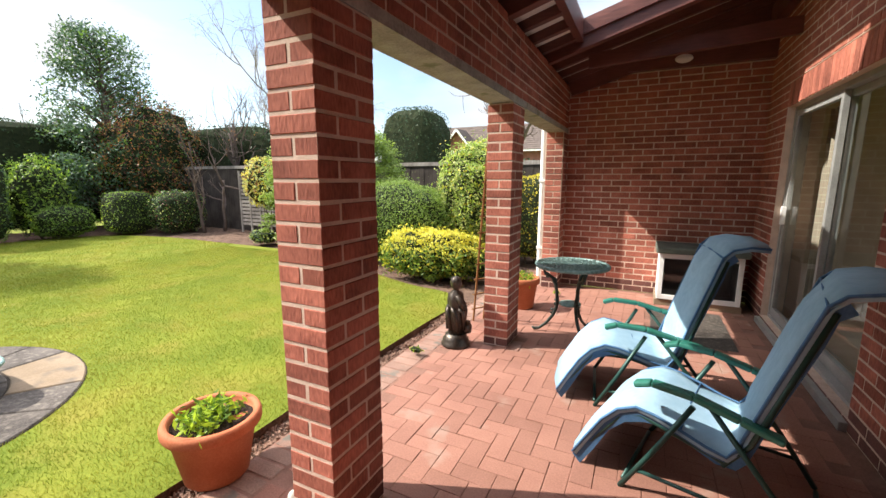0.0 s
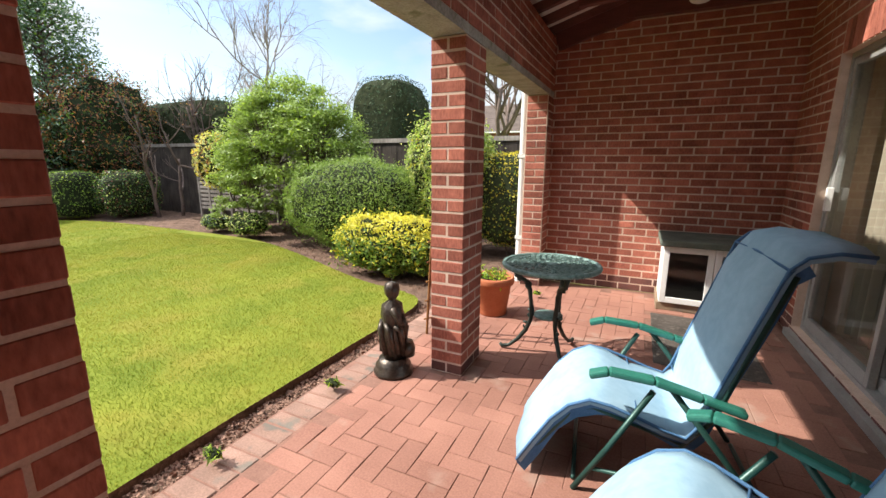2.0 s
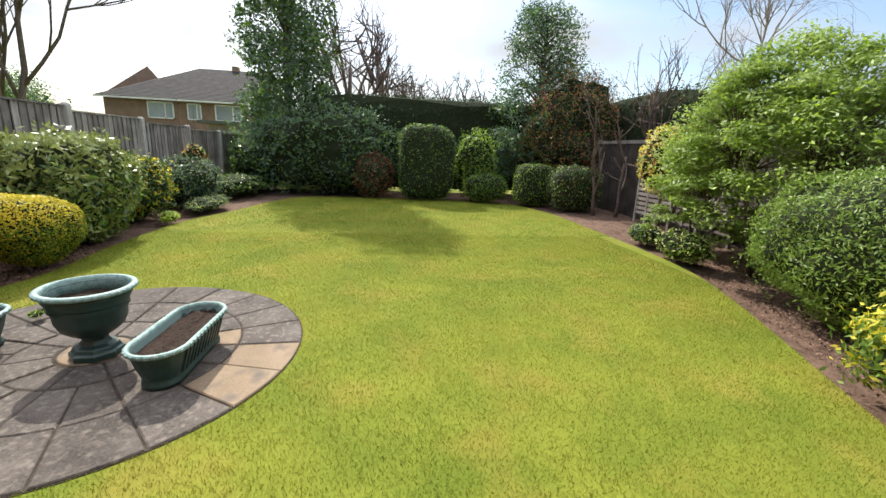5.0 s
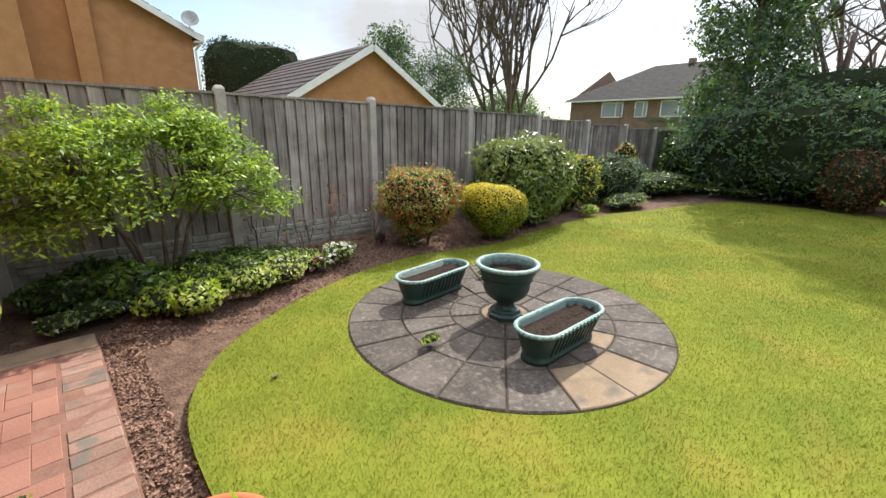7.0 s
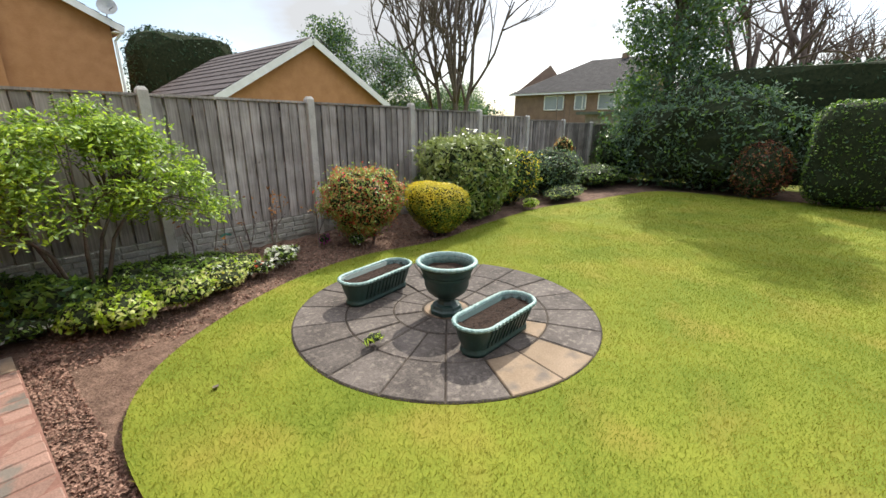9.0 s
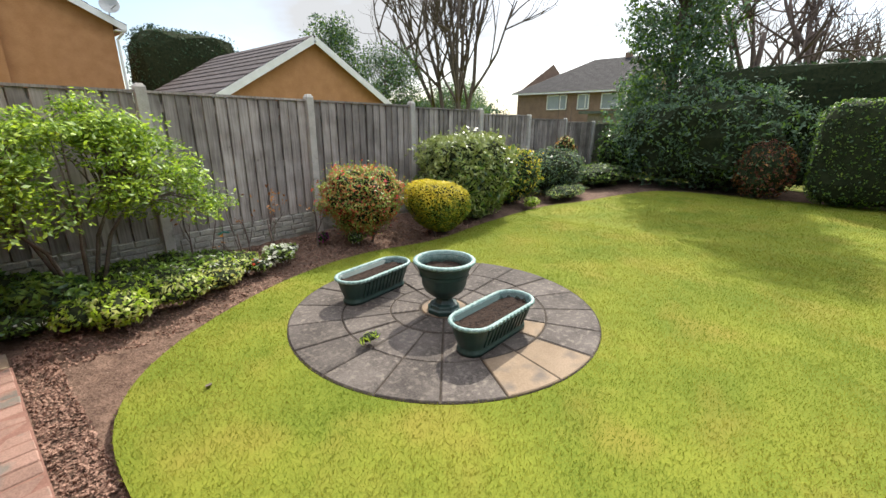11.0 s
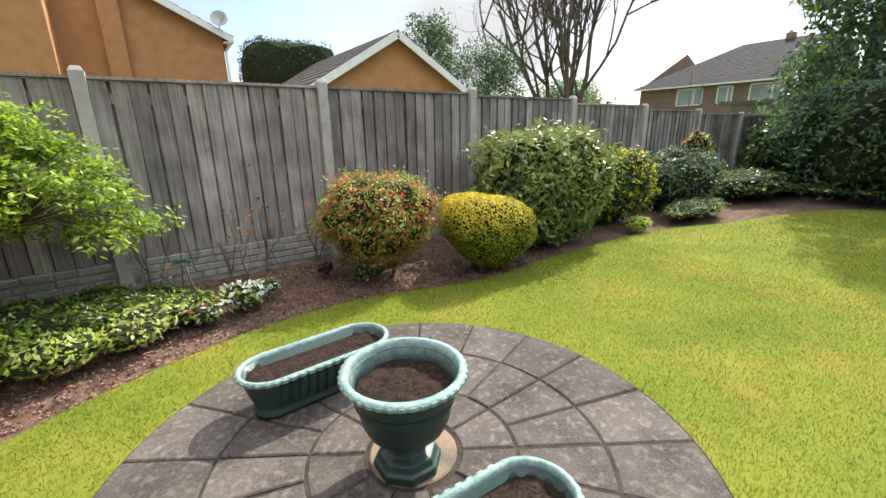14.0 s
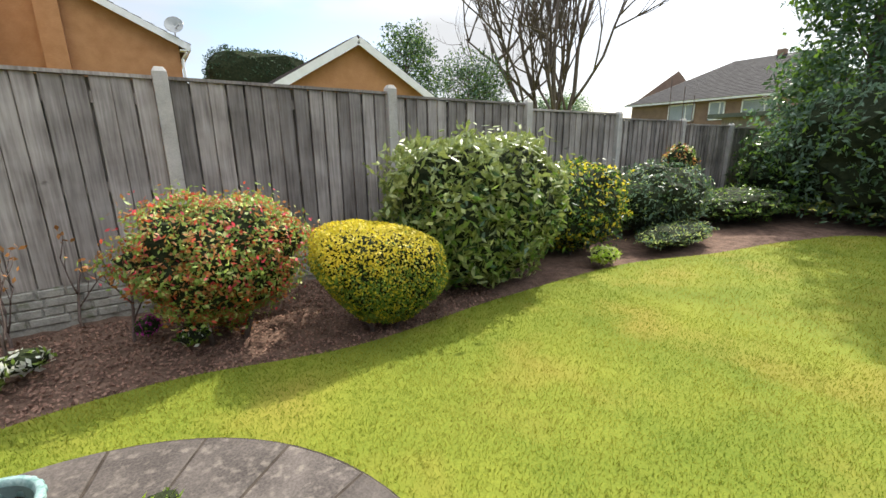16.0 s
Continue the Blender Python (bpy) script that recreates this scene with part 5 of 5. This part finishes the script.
rose(-1.55, 0.45, 0.95, 11, "thin pruned rose bush with few young leaves")
rose(-0.85, 0.38, 0.85, 12, "bare pruned rose bush tied to canes")
cane = tagged(group_at("garden_cane", -0.75, 0.45, -0.05), "thin bamboo canes tied with green twine", "cane")
g = Geo()
for a, b in (((0.0, 0.0), (-0.08, -0.05)), ((-0.16, 0.12), (-0.06, -0.04)), ((0.22, 0.15), (-0.07, -0.04))):
    g.tube([(a[0], a[1], 0), (b[0], b[1], 0.85)], 0.005, 6)
g.make("stick", M_TWIG, cane)
g = Geo()
g.tube([(-0.10, -0.02, 0.36), (-0.03, 0.03, 0.39), (0.03, 0.02, 0.37)], 0.012, 6)
g.tube([(-0.09, -0.05, 0.70), (-0.03, -0.03, 0.71)], 0.01, 6)
tagged(g.make("twine", M_GREENF, cane), "green twine", kind="stuff")
for (x, y, h) in ((-9.3, 0.4, 2.3), (-9.6, 0.45, 2.2), (-9.9, 0.4, 2.1)):
    c = tagged(group_at("garden_cane", x, y, -0.05), "tall thin bamboo cane leaning by the fence", "cane", "canes by the fence")
    g = Geo()
    g.tube([(0, 0, 0), (random.uniform(-0.2, 0.3), 0.05, h)], 0.006, 6)
    g.make("stick", M_TWIG, c)

# weeds in the paving joints, pebbles by the wall, a fallen leaf
for x, y, w in ((-0.62, 3.13, 0.16), (-1.96, 2.44, 0.15), (1.2, 5.62, 0.11), (1.48, 3.05, 0.16), (1.12, 4.9, 0.1), (1.9, 7.9, 0.08)):
    bush("paving_weed", x, y, w, w * 0.6, 0.075, [L_MID, L_LIME], [2, 2], "small green weed growing in a paving joint", 45, 0.05, 0.22, 2, 0.5, 4, 0.03, stems=0, category="weed", group="weeds in the paving")
for i in range(2):
    g = Geo()
    r = random.uniform(0.025, 0.045)
    g.lathe([(r * 0.5, 0.0), (r, r * 0.35), (r * 0.7, r * 0.75), (0.0, r * 0.85)], 9, sx=random.uniform(1.0, 1.5))
    p = g.make("pebble", M_CONC, smooth=True)
    p.matrix_basis = pose(1.66 + 0.02 * i, 1.95 + 0.09 * i, 0.0, 0, 0, random.uniform(0, 180))
    tagged(p, "smooth pale grey pebble on the paving", "pebble", "pebbles by the wall")

g = Geo()
g.add([(-0.03, 0, 0.004), (0, 0.018, 0.012), (0.035, 0, 0.02), (0, -0.018, 0.010), (-0.03, 0, 0.0), (0, 0.018, 0.008), (0.035, 0, 0.016), (0, -0.018, 0.006)],
      [(3, 2, 1, 0), (4, 5, 6, 7), (0, 1, 5, 4), (1, 2, 6, 5), (2, 3, 7, 6), (3, 0, 4, 7)])
fallen = g.make("fallen_leaf", M_BARK)
fallen.matrix_basis = pose(0.33, 2.77, -0.012, 0, 0, 40)
tagged(fallen, "dry brown fallen leaf on the lawn", "leaf")

# bark mulch and stones on the beds
k = 17000
mx, my = RNG.uniform(-4.6, 1.0, k), RNG.uniform(0.1, 1.75, k)
keep = ~inside_lawn(mx, my, -9) & (np.hypot(mx - CX, my - CY) > CR)
mx, my = mx[keep], my[keep]
sx = RNG.uniform(0.86, 1.06, 7000)
sy = RNG.uniform(1.3, 7.4, 7000)
rx = RNG.uniform(-4.0, 0.7, 2600)
ry = 7.75 - 0.33 * (rx - 0.6) + RNG.uniform(0, 1.1, 2600)
px, py = np.concatenate([mx, sx, rx]), np.concatenate([my, sy, ry])
ok = ~inside_lawn(px, py, -9)
px, py = px[ok], py[ok]
pts = np.stack([px, py, np.array([-0.05 + 0.022 * noise.noise((x * 9, y * 9, 0)) + 0.03 * noise.noise((x * 2, y * 2, 3)) + 0.05 * max(0, min(1, (1.2 - y) / 1.2)) + 0.05 * max(0, min(1, (y - 8.5) / 2)) - 0.012 for x, y in zip(px, py)])], 1)
v, f = leaves(len(pts), 0.026, 0.6, pts, np.tile((0, 0, 1.0), (len(pts), 1)), 0.6)
tagged(put("mulch", v, [tuple(q) for q in f.tolist()], M_CHIP), "bark chips and crumbs of soil on the beds", "mulch", kind="stuff")

# ---- planting on the far side ----
bush("golden_low_bush", 0.0, 8.25, 1.45, 0.85, 0.68, [L_YELLOW, L_GOLD, L_MID, L_GREEN], [1, 0.6, 4, 4], "low bush with bright yellow young leaves", 9500, 0.055, 0.38, 2.8, 0.3, 3.4, 0.0, top=0, sprigs=1200)
bush("clipped_dome_bush", -1.35, 9.25, 2.3, 1.7, 1.42, [L_MID, L_GREEN, L_SAGE], [4, 2, 2], "large clipped dome of fine green leaves", 22000, 0.045, 0.32, 2.4, 0.13, 3, 0.0, spread=0.7, sprigs=2600)
bush("variegated_bush", 0.12, 9.75, 1.35, 1.2, 2.05, [L_CREAM, L_SAGE, L_LIME, L_GOLD, L_MID], [2, 4, 1.5, 0.5, 1], "tall rounded bush with cream-edged leaves", 17000, 0.05, 0.45, 2.4, 0.24, 3.6, 0.2, sprigs=1500)
bush("yellow_hedge", 1.12, 9.9, 1.15, 0.9, 1.5, [L_GOLD, L_YELLOW, L_MID, L_GREEN], [3, 1, 3, 3], "clipped yellow-green hedge beside the porch", 6500, 0.04, 0.45, 4.0, 0.08, 3, 0.1, top=0)
spray_shrub("willow_leaved_shrub", -3.15, 9.75, 0.75, 2.9, 2.2, 2.75, [L_SAGE, L_MID, L_LIME], [7, 3, 1], "broad feathery pale green shrub on thin branches", 230, 240, 0.06, 9, 7)
spray_shrub("willow_leaved_shrub", -4.2, 9.65, 0.25, 1.5, 1.2, 1.55, [L_SAGE, L_MID], [5, 4], "low side growth of the feathery green shrub", 70, 200, 0.055, 10, 4)
bush("cream_shrub", -5.15, 9.8, 1.2, 0.9, 1.9, [L_CREAM, L_GOLD, L_RUSTY], [3, 2, 1], "pale cream-yellow leaved shrub", 4000, 0.06, 0.42, 2.2, 0.3, 3, 0.8)
bush("low_cream_plant", -3.75, 9.15, 0.9, 0.5, 0.42, [L_MID, L_CREAM, L_GREEN], [3, 2, 2], "low cream and green edging plant", 1300, 0.05, 0.42, 2.2, 0.3, 3, 0.0, stems=0)
bush("low_cream_plant", -4.9, 9.35, 0.7, 0.45, 0.3, [L_MID, L_BLUEG, L_CREAM], [3, 2, 1], "low grey-green edging plant", 900, 0.05, 0.42, 2.2, 0.3, 3, 0.0, stems=0)
bush("low_fern_plant", 0.75, 8.35, 0.5, 0.4, 0.3, [L_DARK, L_GREEN], [2, 2], "low dark green plant beside the paving", 600, 0.06, 0.3, 2.2, 0.3, 3, 0.0, stems=0)
bush("dark_clipped_conifer", -2.5, 12.2, 1.7, 1.5, 3.2, [L_CONIFER, L_DARK], [4, 1], "tall dark clipped conifer with a domed top", 9000, 0.06, 0.3, 4.0, 0.05, 2, 0.0, spread=0.5)
# back of the garden
bush("back_hedge", -13.2, 7.6, 1.4, 11.0, 3.05, [L_CONIFER, L_DARK], [4, 1], "tall dark clipped hedge across the end of the garden", 9000, 0.11, 0.35, 8.0, 0.04, 3, 0.0, category="hedge", stems=0)
bush("back_hedge", -10.3, 12.3, 6.5, 1.2, 3.1, [L_CONIFER, L_DARK], [4, 1], "tall dark clipped hedge behind the fence", 6000, 0.11, 0.35, 6.0, 0.08, 3, 0.0, category="hedge", stems=0)
bush("back_hedge", -6.0, 12.4, 3.2, 1.2, 2.55, [L_CONIFER, L_DARK], [4, 1], "dark clipped hedge behind the fence", 3500, 0.10, 0.35, 4.0, 0.06, 3, 0.0, category="hedge", stems=0)
bush("domed_dark_bush", -10.45, 6.2, 1.3, 1.55, 2.02, [L_GREEN, L_DARK, L_MID], [3, 3, 1], "tall dark clipped bush with a rounded top", 6500, 0.06, 0.5, 4.5, 0.06, 2, 0.0)
bush("yellow_green_bush", -10.6, 7.65, 1.0, 1.1, 1.9, [L_MID, L_GREEN, L_LIME], [3, 3, 1], "upright bush with yellow-green leaves", 2600, 0.085, 0.42, 2.2, 0.4, 3, 0.0, sprigs=600)
bush("low_green_bush", -10.0, 7.85, 0.9, 1.25, 0.8, [L_GREEN, L_MID], [3, 2], "low rounded green bush", 2600, 0.055, 0.45, 2.4, 0.2, 3, 0.0)
bush("square_clipped_bush", -9.75, 9.15, 1.0, 1.05, 1.1, [L_MID, L_GREEN, L_LIME], [3, 3, 1], "squarely clipped green bush", 3200, 0.05, 0.5, 5.0, 0.06, 2, 0.0)
bush("dark_berried_bush", -8.75, 9.85, 1.1, 1.3, 1.12, [L_DARK, L_GREEN, L_MAROON, L_CREAM], [4, 2, 1, 0.5], "rounded dark bush with small pale flower heads", 3600, 0.05, 0.5, 3.5, 0.12, 3, 0.0)
bush("maroon_bush", -10.4, 4.75, 0.9, 1.1, 1.2, [L_MAROON, L_DARK, L_RUSTY], [4, 2, 1], "low maroon-leaved bush in the shade", 2400, 0.07, 0.45, 2.2, 0.25, 3, 0.0)
bush("shade_laurel", -11.4, 3.4, 2.2, 3.8, 2.5, [L_DARK, L_GREEN, L_BLUEG], [3, 2, 4], "big dark laurel in the shaded corner", 8000, 0.11, 0.4, 2.2, 0.45, 3.5, 0.0, sprigs=2200)
bush("shade_laurel", -12.3, 1.4, 2.2, 2.0, 1.6, [L_DARK, L_GREEN], [3, 2], "low dark shrub in the shaded corner", 3500, 0.10, 0.4, 2.2, 0.3, 3, 0.0)
leafy_tree("holly_tree", -11.9, 9.9, 0.6, 3.3, 5.7, [L_DARK, L_BLUEG, L_GREEN], [2, 3, 1], "tall dark evergreen tree with loose upright branches", 150, 150, 0.10, 3, 0.68)
bush("bronze_leaved_shrub", -10.9, 10.6, 2.4, 2.6, 3.7, [L_RUSTY, L_MAROON, L_DARK, L_GREEN], [4, 3, 3, 2], "tall shrub with bronze-red young leaves above dark ones", 11000, 0.075, 0.42, 2.2, 0.42, 3.5, 0.4, sprigs=3500)
leafy_tree("dark_conifer_tree", -13.6, 1.9, 1.0, 3.0, 8.5, [L_DARK, L_BLUEG, L_GREEN], [3, 3, 2], "big dark ivy-clad evergreen tree", 135, 200, 0.14, 5, 0.35, 0.9)
bare_tree("slender_tree", -8.5, 11.6, 6.4, "slender bare tree with fine upright twigs", 4, 0.075, 1, M_TWIG, 21, 0.05, 0, 0.45, 3, ([L_RUSTY], 1, 0.05))
bare_tree("slender_tree", -7.9, 10.3, 3.6, "small bare tree behind the clipped bushes", 4, 0.05, 2, M_TWIG, 23, 0.2, 0, 0.5, 2)
bare_tree("birch_tree", -22, 26.6, 17, "tall birch with hanging fine twigs", 5, 0.13, 2, M_BIRCH, 31, 0.12, 0.28, 0.5, 3)
bare_tree("bare_tree", -2.8, 21.8, 11, "bare tree with spreading branches behind the fence", 4, 0.15, 2, M_TWIG, 33, 0.45, 0, 0.7, 3)
bare_tree("bare_tree", -23.4, -14.4, 15, "big bare tree with many upright stems", 5, 0.19, 5, M_BARK, 35, 0.13, 0, 0.42, 3, frac=0.62)
bare_tree("bare_tree", -50, 14, 14, "bare winter tree beyond the hedge", 4, 0.3, 3, M_TWIG, 36, 0.5, 0, 0.75, 3)
bare_tree("bare_tree", -46, 7, 15, "bare winter tree beyond the hedge", 4, 0.25, 3, M_TWIG, 37, 0.3, 0, 0.7, 3)
bare_tree("bare_tree", -18, 4.0, 11, "bare winter tree behind the dark evergreen", 4, 0.15, 3, M_TWIG, 39, 0.3, 0, 0.7, 3)
bare_tree("bare_tree", -48, 22, 11, "bare winter tree beyond the hedge", 4, 0.2, 2, M_TWIG, 41, 0.4, 0, 0.75, 3)
for x, y, w, h, sd in ((-12.5, -13.5, 4.0, 6.2, 51), (-16.8, -14.3, 5.0, 5.6, 52), (-27, -17, 6, 4.4, 53), (-34, -22, 8, 5, 54)):
    leafy_tree("evergreen_tree", x, y, 0.6, w, h, [L_DARK, L_BLUEG, L_GREEN], [3, 2, 2], "evergreen tree behind the neighbouring garage", 75, 190, 0.15, sd, 0.55, 0.8)
bush("clipped_conifer_block", -6.6, -15.6, 4.2, 2.0, 5.2, [L_CONIFER, L_DARK], [5, 1], "tall dark conifer hedge clipped to a block", 7000, 0.13, 0.35, 6.0, 0.05, 3, 0.0, category="hedge", stems=0)
for x, y, w, h in ((-46, 8, 30, 3.2), (-46, 36, 30, 4.0), (-40, -36, 30, 4.5), (-10, 44, 26, 3.6), (10, 40, 24, 3.4)):
    bush("distant_trees", x, y, w if abs(x) < 30 else 5, 5 if abs(x) < 30 else w, h, [L_CONIFER, L_BLUEG], [3, 2], "far band of dark trees and hedges", 4000, 0.4, 0.5, 3.0, 0.2, 5, 0.0, stems=0, category="trees")


# ---- neighbouring houses ----
def gable_house(name, x, y, w, d, eave, ridge, turn, label, wall, roof, over=0.35, hip=0.0, fascia=True):
    """A house with its gable end to its own -y; w across the gable, d deep."""
    root = tagged(group_at(name, x, y, -0.1, turn), label, "house")
    g = Geo()
    h = w / 2
    g.add([(-h, 0, 0), (h, 0, 0), (h, 0, eave), (0, 0, ridge), (-h, 0, eave), (-h, d, 0), (h, d, 0), (h, d, eave), (0, d, ridge), (-h, d, eave)],
          [(0, 1, 2, 3, 4), (9, 8, 7, 6, 5), (1, 6, 7, 2), (5, 0, 4, 9)])
    g.make("wall", wall, root)
    s = (ridge - eave) / h
    g = Geo()
    for k in (-1, 1):
        rows = max(6, int(math.hypot(h, ridge - eave) / 0.32))
        for i in range(rows):
            a, b = i / rows * (h + over), (i + 1.12) / rows * (h + over)
            lift = 0.03
            z = lambda q, e: ridge + 0.12 - s * q + e
            hh = hip if hip else 0
            y0, y1 = -over, d + over - hh * (1 - (a / (h + over)))
            p = [(k * a, y0, z(a, 0)), (k * b, y0, z(b, lift)), (k * b, y1, z(b, lift)), (k * a, y1, z(a, 0))]
            q = [(vx, vy, vz - 0.04) for vx, vy, vz in p]
            g.add(p + q, [(0, 1, 2, 3), (7, 6, 5, 4), (1, 5, 6, 2), (0, 4, 5, 1), (2, 6, 7, 3)])
    g.make("roof", roof, root)
    g = Geo()
    for k in (-1, 1):
        g.bar((0, -over - 0.01, ridge + 0.0), (k * (h + over), -over - 0.01, ridge - s * (h + over)), 0.03, 0.2)
        g.bar((k * (h + over), -over, eave - s * over + 0.02), (k * (h + over), d + over, eave - s * over + 0.02), 0.04, 0.18)
        g.box(*((-h - over, -over, eave - s * over - 0.1, -h, 0.0, eave - s * over - 0.06) if k < 0 else (h, -over, eave - s * over - 0.1, h + over, 0.0, eave - s * over - 0.06)))
    g.make("bargeboard", M_WHITE, root)
    return root


def pane_window(parent, x, y, z, w, h, axis="y", side=-1):
    """A white window set on a wall, facing -y (axis y) or +x (axis x)."""
    win = new("window")
    win.parent = parent
    win.matrix_basis = pose(x, y, z, 0, 0, 0 if axis == "y" else 90)
    g = Geo()
    for b in ((-w / 2, -0.04, 0, -w / 2 + 0.07, 0.02, h), (w / 2 - 0.07, -0.04, 0, w / 2, 0.02, h), (-w / 2, -0.04, 0, w / 2, 0.02, 0.07), (-w / 2, -0.04, h - 0.07, w / 2, 0.02, h), (w * 0.18, -0.04, 0, w * 0.18 + 0.06, 0.02, h), (-w / 2 - 0.05, -0.09, -0.05, w / 2 + 0.05, 0.02, 0)):
        g.box(*b)
    f = g.make("frame", M_WHITE, win)
    p = put("pane", [(-w / 2 + 0.06, -0.01, 0.06), (w / 2 - 0.06, -0.01, 0.06), (w / 2 - 0.06, -0.01, h - 0.06), (-w / 2 + 0.06, -0.01, h - 0.06)], [(0, 1, 2, 3)], M_PANE, win)


# glossy pane; its pale grey base has the reflected sky painted in
M_PANE = mat("sky_tinted_pane", (0.22, 0.25, 0.27), (0.36, 0.39, 0.41), 0.6, 0.08, 0)
gar = gable_house("garage", -7.2, -7.2, 5.9, 6.5, 2.38, 4.12, 180, "buff brick garage with a brown tiled roof and white bargeboards", M_ORANGE, M_ROOF, 0.22)
# tall house behind the fence
lh = gable_house("neighbour_house", 3.0, -13.3, 13.2, 9, 4.78, 8.0, 180, "buff brick house gable with white bargeboard", M_ORANGE, M_ROOF, 0.3)
g = Geo()
g.box(3.2, -0.28, 0, 3.75, 0.0, 7.0)
g.make("chimney_breast", M_ORANGE, lh, bevel=0.01)
g = Geo()
g.box(-6.4, -1.6, 0, 2.1, 0.0, 6.2)
g.make("wing", M_ORANGE, lh, bevel=0.01)
g = Geo()
g.tube([(6.66, -0.06, 0), (6.66, -0.06, 4.3), (6.8, -0.25, 4.5)], 0.045, 8)
g.make("downpipe", M_WHITE, lh)
dish = tagged(group_at("satellite_dish", -3.55, -12.95, 5.15), "grey satellite dish on the neighbour's gable", "satellite dish")
g = Geo()
g.lathe([(0.0, 0.0), (0.15, 0.02), (0.27, 0.075), (0.28, 0.075), (0.15, 0.008), (0.0, -0.012)], 24)
ob = g.make("bowl", M_ALU, dish, smooth=True)
ob.matrix_basis = pose(0, 0, 0, -70, 0, -20)
g = Geo()
g.tube([(0, 0.0, 0), (0, -0.2, -0.1), (0, -0.3, -0.45)], 0.02, 6)
g.tube([(0, 0, -0.1), (-0.1, 0.3, 0.0)], 0.012, 6)
g.make("arm", M_ALU, dish)
# long house beyond the fence end: ridge runs along y
bh = gable_house("far_house", -48.8, -7.3, 16, 12, 4.95, 8.6, 180, "wide pale brick house with a dark roof and white windows", M_ORANGE2, M_ROOFF, 0.5, hip=5.5)
for yy, w in ((1.7, 2.3), (4.6, 1.2), (7.4, 2.2)):
    win = new("window")
    win.parent = bh
    win.matrix_basis = pose(-8.02, yy, 3.1, 0, 0, -90)
    g = Geo()
    for b in ((-w / 2, -0.06, 0, -w / 2 + 0.1, 0.02, 1.45), (w / 2 - 0.1, -0.06, 0, w / 2, 0.02, 1.45), (-w / 2, -0.06, 0, w / 2, 0.02, 0.1), (-w / 2, -0.06, 1.35, w / 2, 0.02, 1.45), (w * 0.15, -0.06, 0, w * 0.15 + 0.09, 0.02, 1.45)):
        g.box(*b)
    g.make("frame", M_WHITE, win)
    put("pane", [(-w / 2 + 0.08, -0.02, 0.08), (w / 2 - 0.08, -0.02, 0.08), (w / 2 - 0.08, -0.02, 1.37), (-w / 2 + 0.08, -0.02, 1.37)], [(0, 1, 2, 3)], M_PANE, win)
g = Geo()
g.box(-0.35, 3.0, 8.0, 0.35, 3.6, 9.1)
g.make("chimney", M_ORANGE2, bh)
# flat-roofed shed at the end of the fence
sh = tagged(group_at("shed", -18.2, 1.0, -0.1), "low shed with a flat felt roof behind the fence", "shed")
g = Geo()
g.box(-2, -2.6, 0, 2, 2.4, 2.05)
g.make("wall", M_FENCE, sh)
g = Geo()
g.box(-2.2, -2.9, 2.05, 2.25, 2.6, 2.16)
g.make("roof", M_CABTOP, sh)
# red brick houses past the right-hand fence
for x, y, w, d, e, r, t in ((-14.5, 41.5, 3.6, 2.0, 4.2, 6.4, 0), (-5.0, 46, 7.0, 19, 4.5, 7.1, 90)):
    h = gable_house("brick_house", x, y, w, d, e, r, t, "red brick house with a brown roof beyond the fence", M_REDFAR, M_ROOFRED, 0.3)
    for k in (-w / 4, w / 4):
        pane_window(h, k, -0.02, 3.2, 1.1, 1.2)

# ---- bricks, pavers and boards, piece by piece ----
def join_pieces(parent, name, mesh, mats_at):
    co = np.zeros(len(mesh.vertices) * 3)
    mesh.vertices.foreach_get("co", co)
    co = np.c_[co.reshape(-1, 3), np.ones(len(mesh.vertices))]
    polys = [tuple(p.vertices) for p in mesh.polygons]
    V, F = [], []
    for i, m in enumerate(mats_at):
        V.append((co @ np.array(m).T)[:, :3])
        o = i * len(co)
        F += [tuple(q + o for q in p) for p in polys]
    ob = put(name, np.concatenate(V), F, M_BRICKS if mesh.materials[0] is M_BRICK else mesh.materials[0], parent)
    return tagged(ob, kind="stuff")


for parent, name, mesh, at, limit, near in PIECES:
    base = parent.matrix_basis
    if near:
        x0, x1, y0, y1, z0, z1 = near
        inside = lambda m: all(a <= c <= b for c, a, b in zip((base @ m).translation, (x0, y0, z0), (x1, y1, z1)))
        at = sorted(at, key=lambda m: not inside(m))
    for m in at[:limit]:
        ob = new(name, mesh)
        ob.parent = parent
        ob.matrix_basis = m
    if at[limit:]:
        join_pieces(parent, name + "s", mesh, at[limit:])
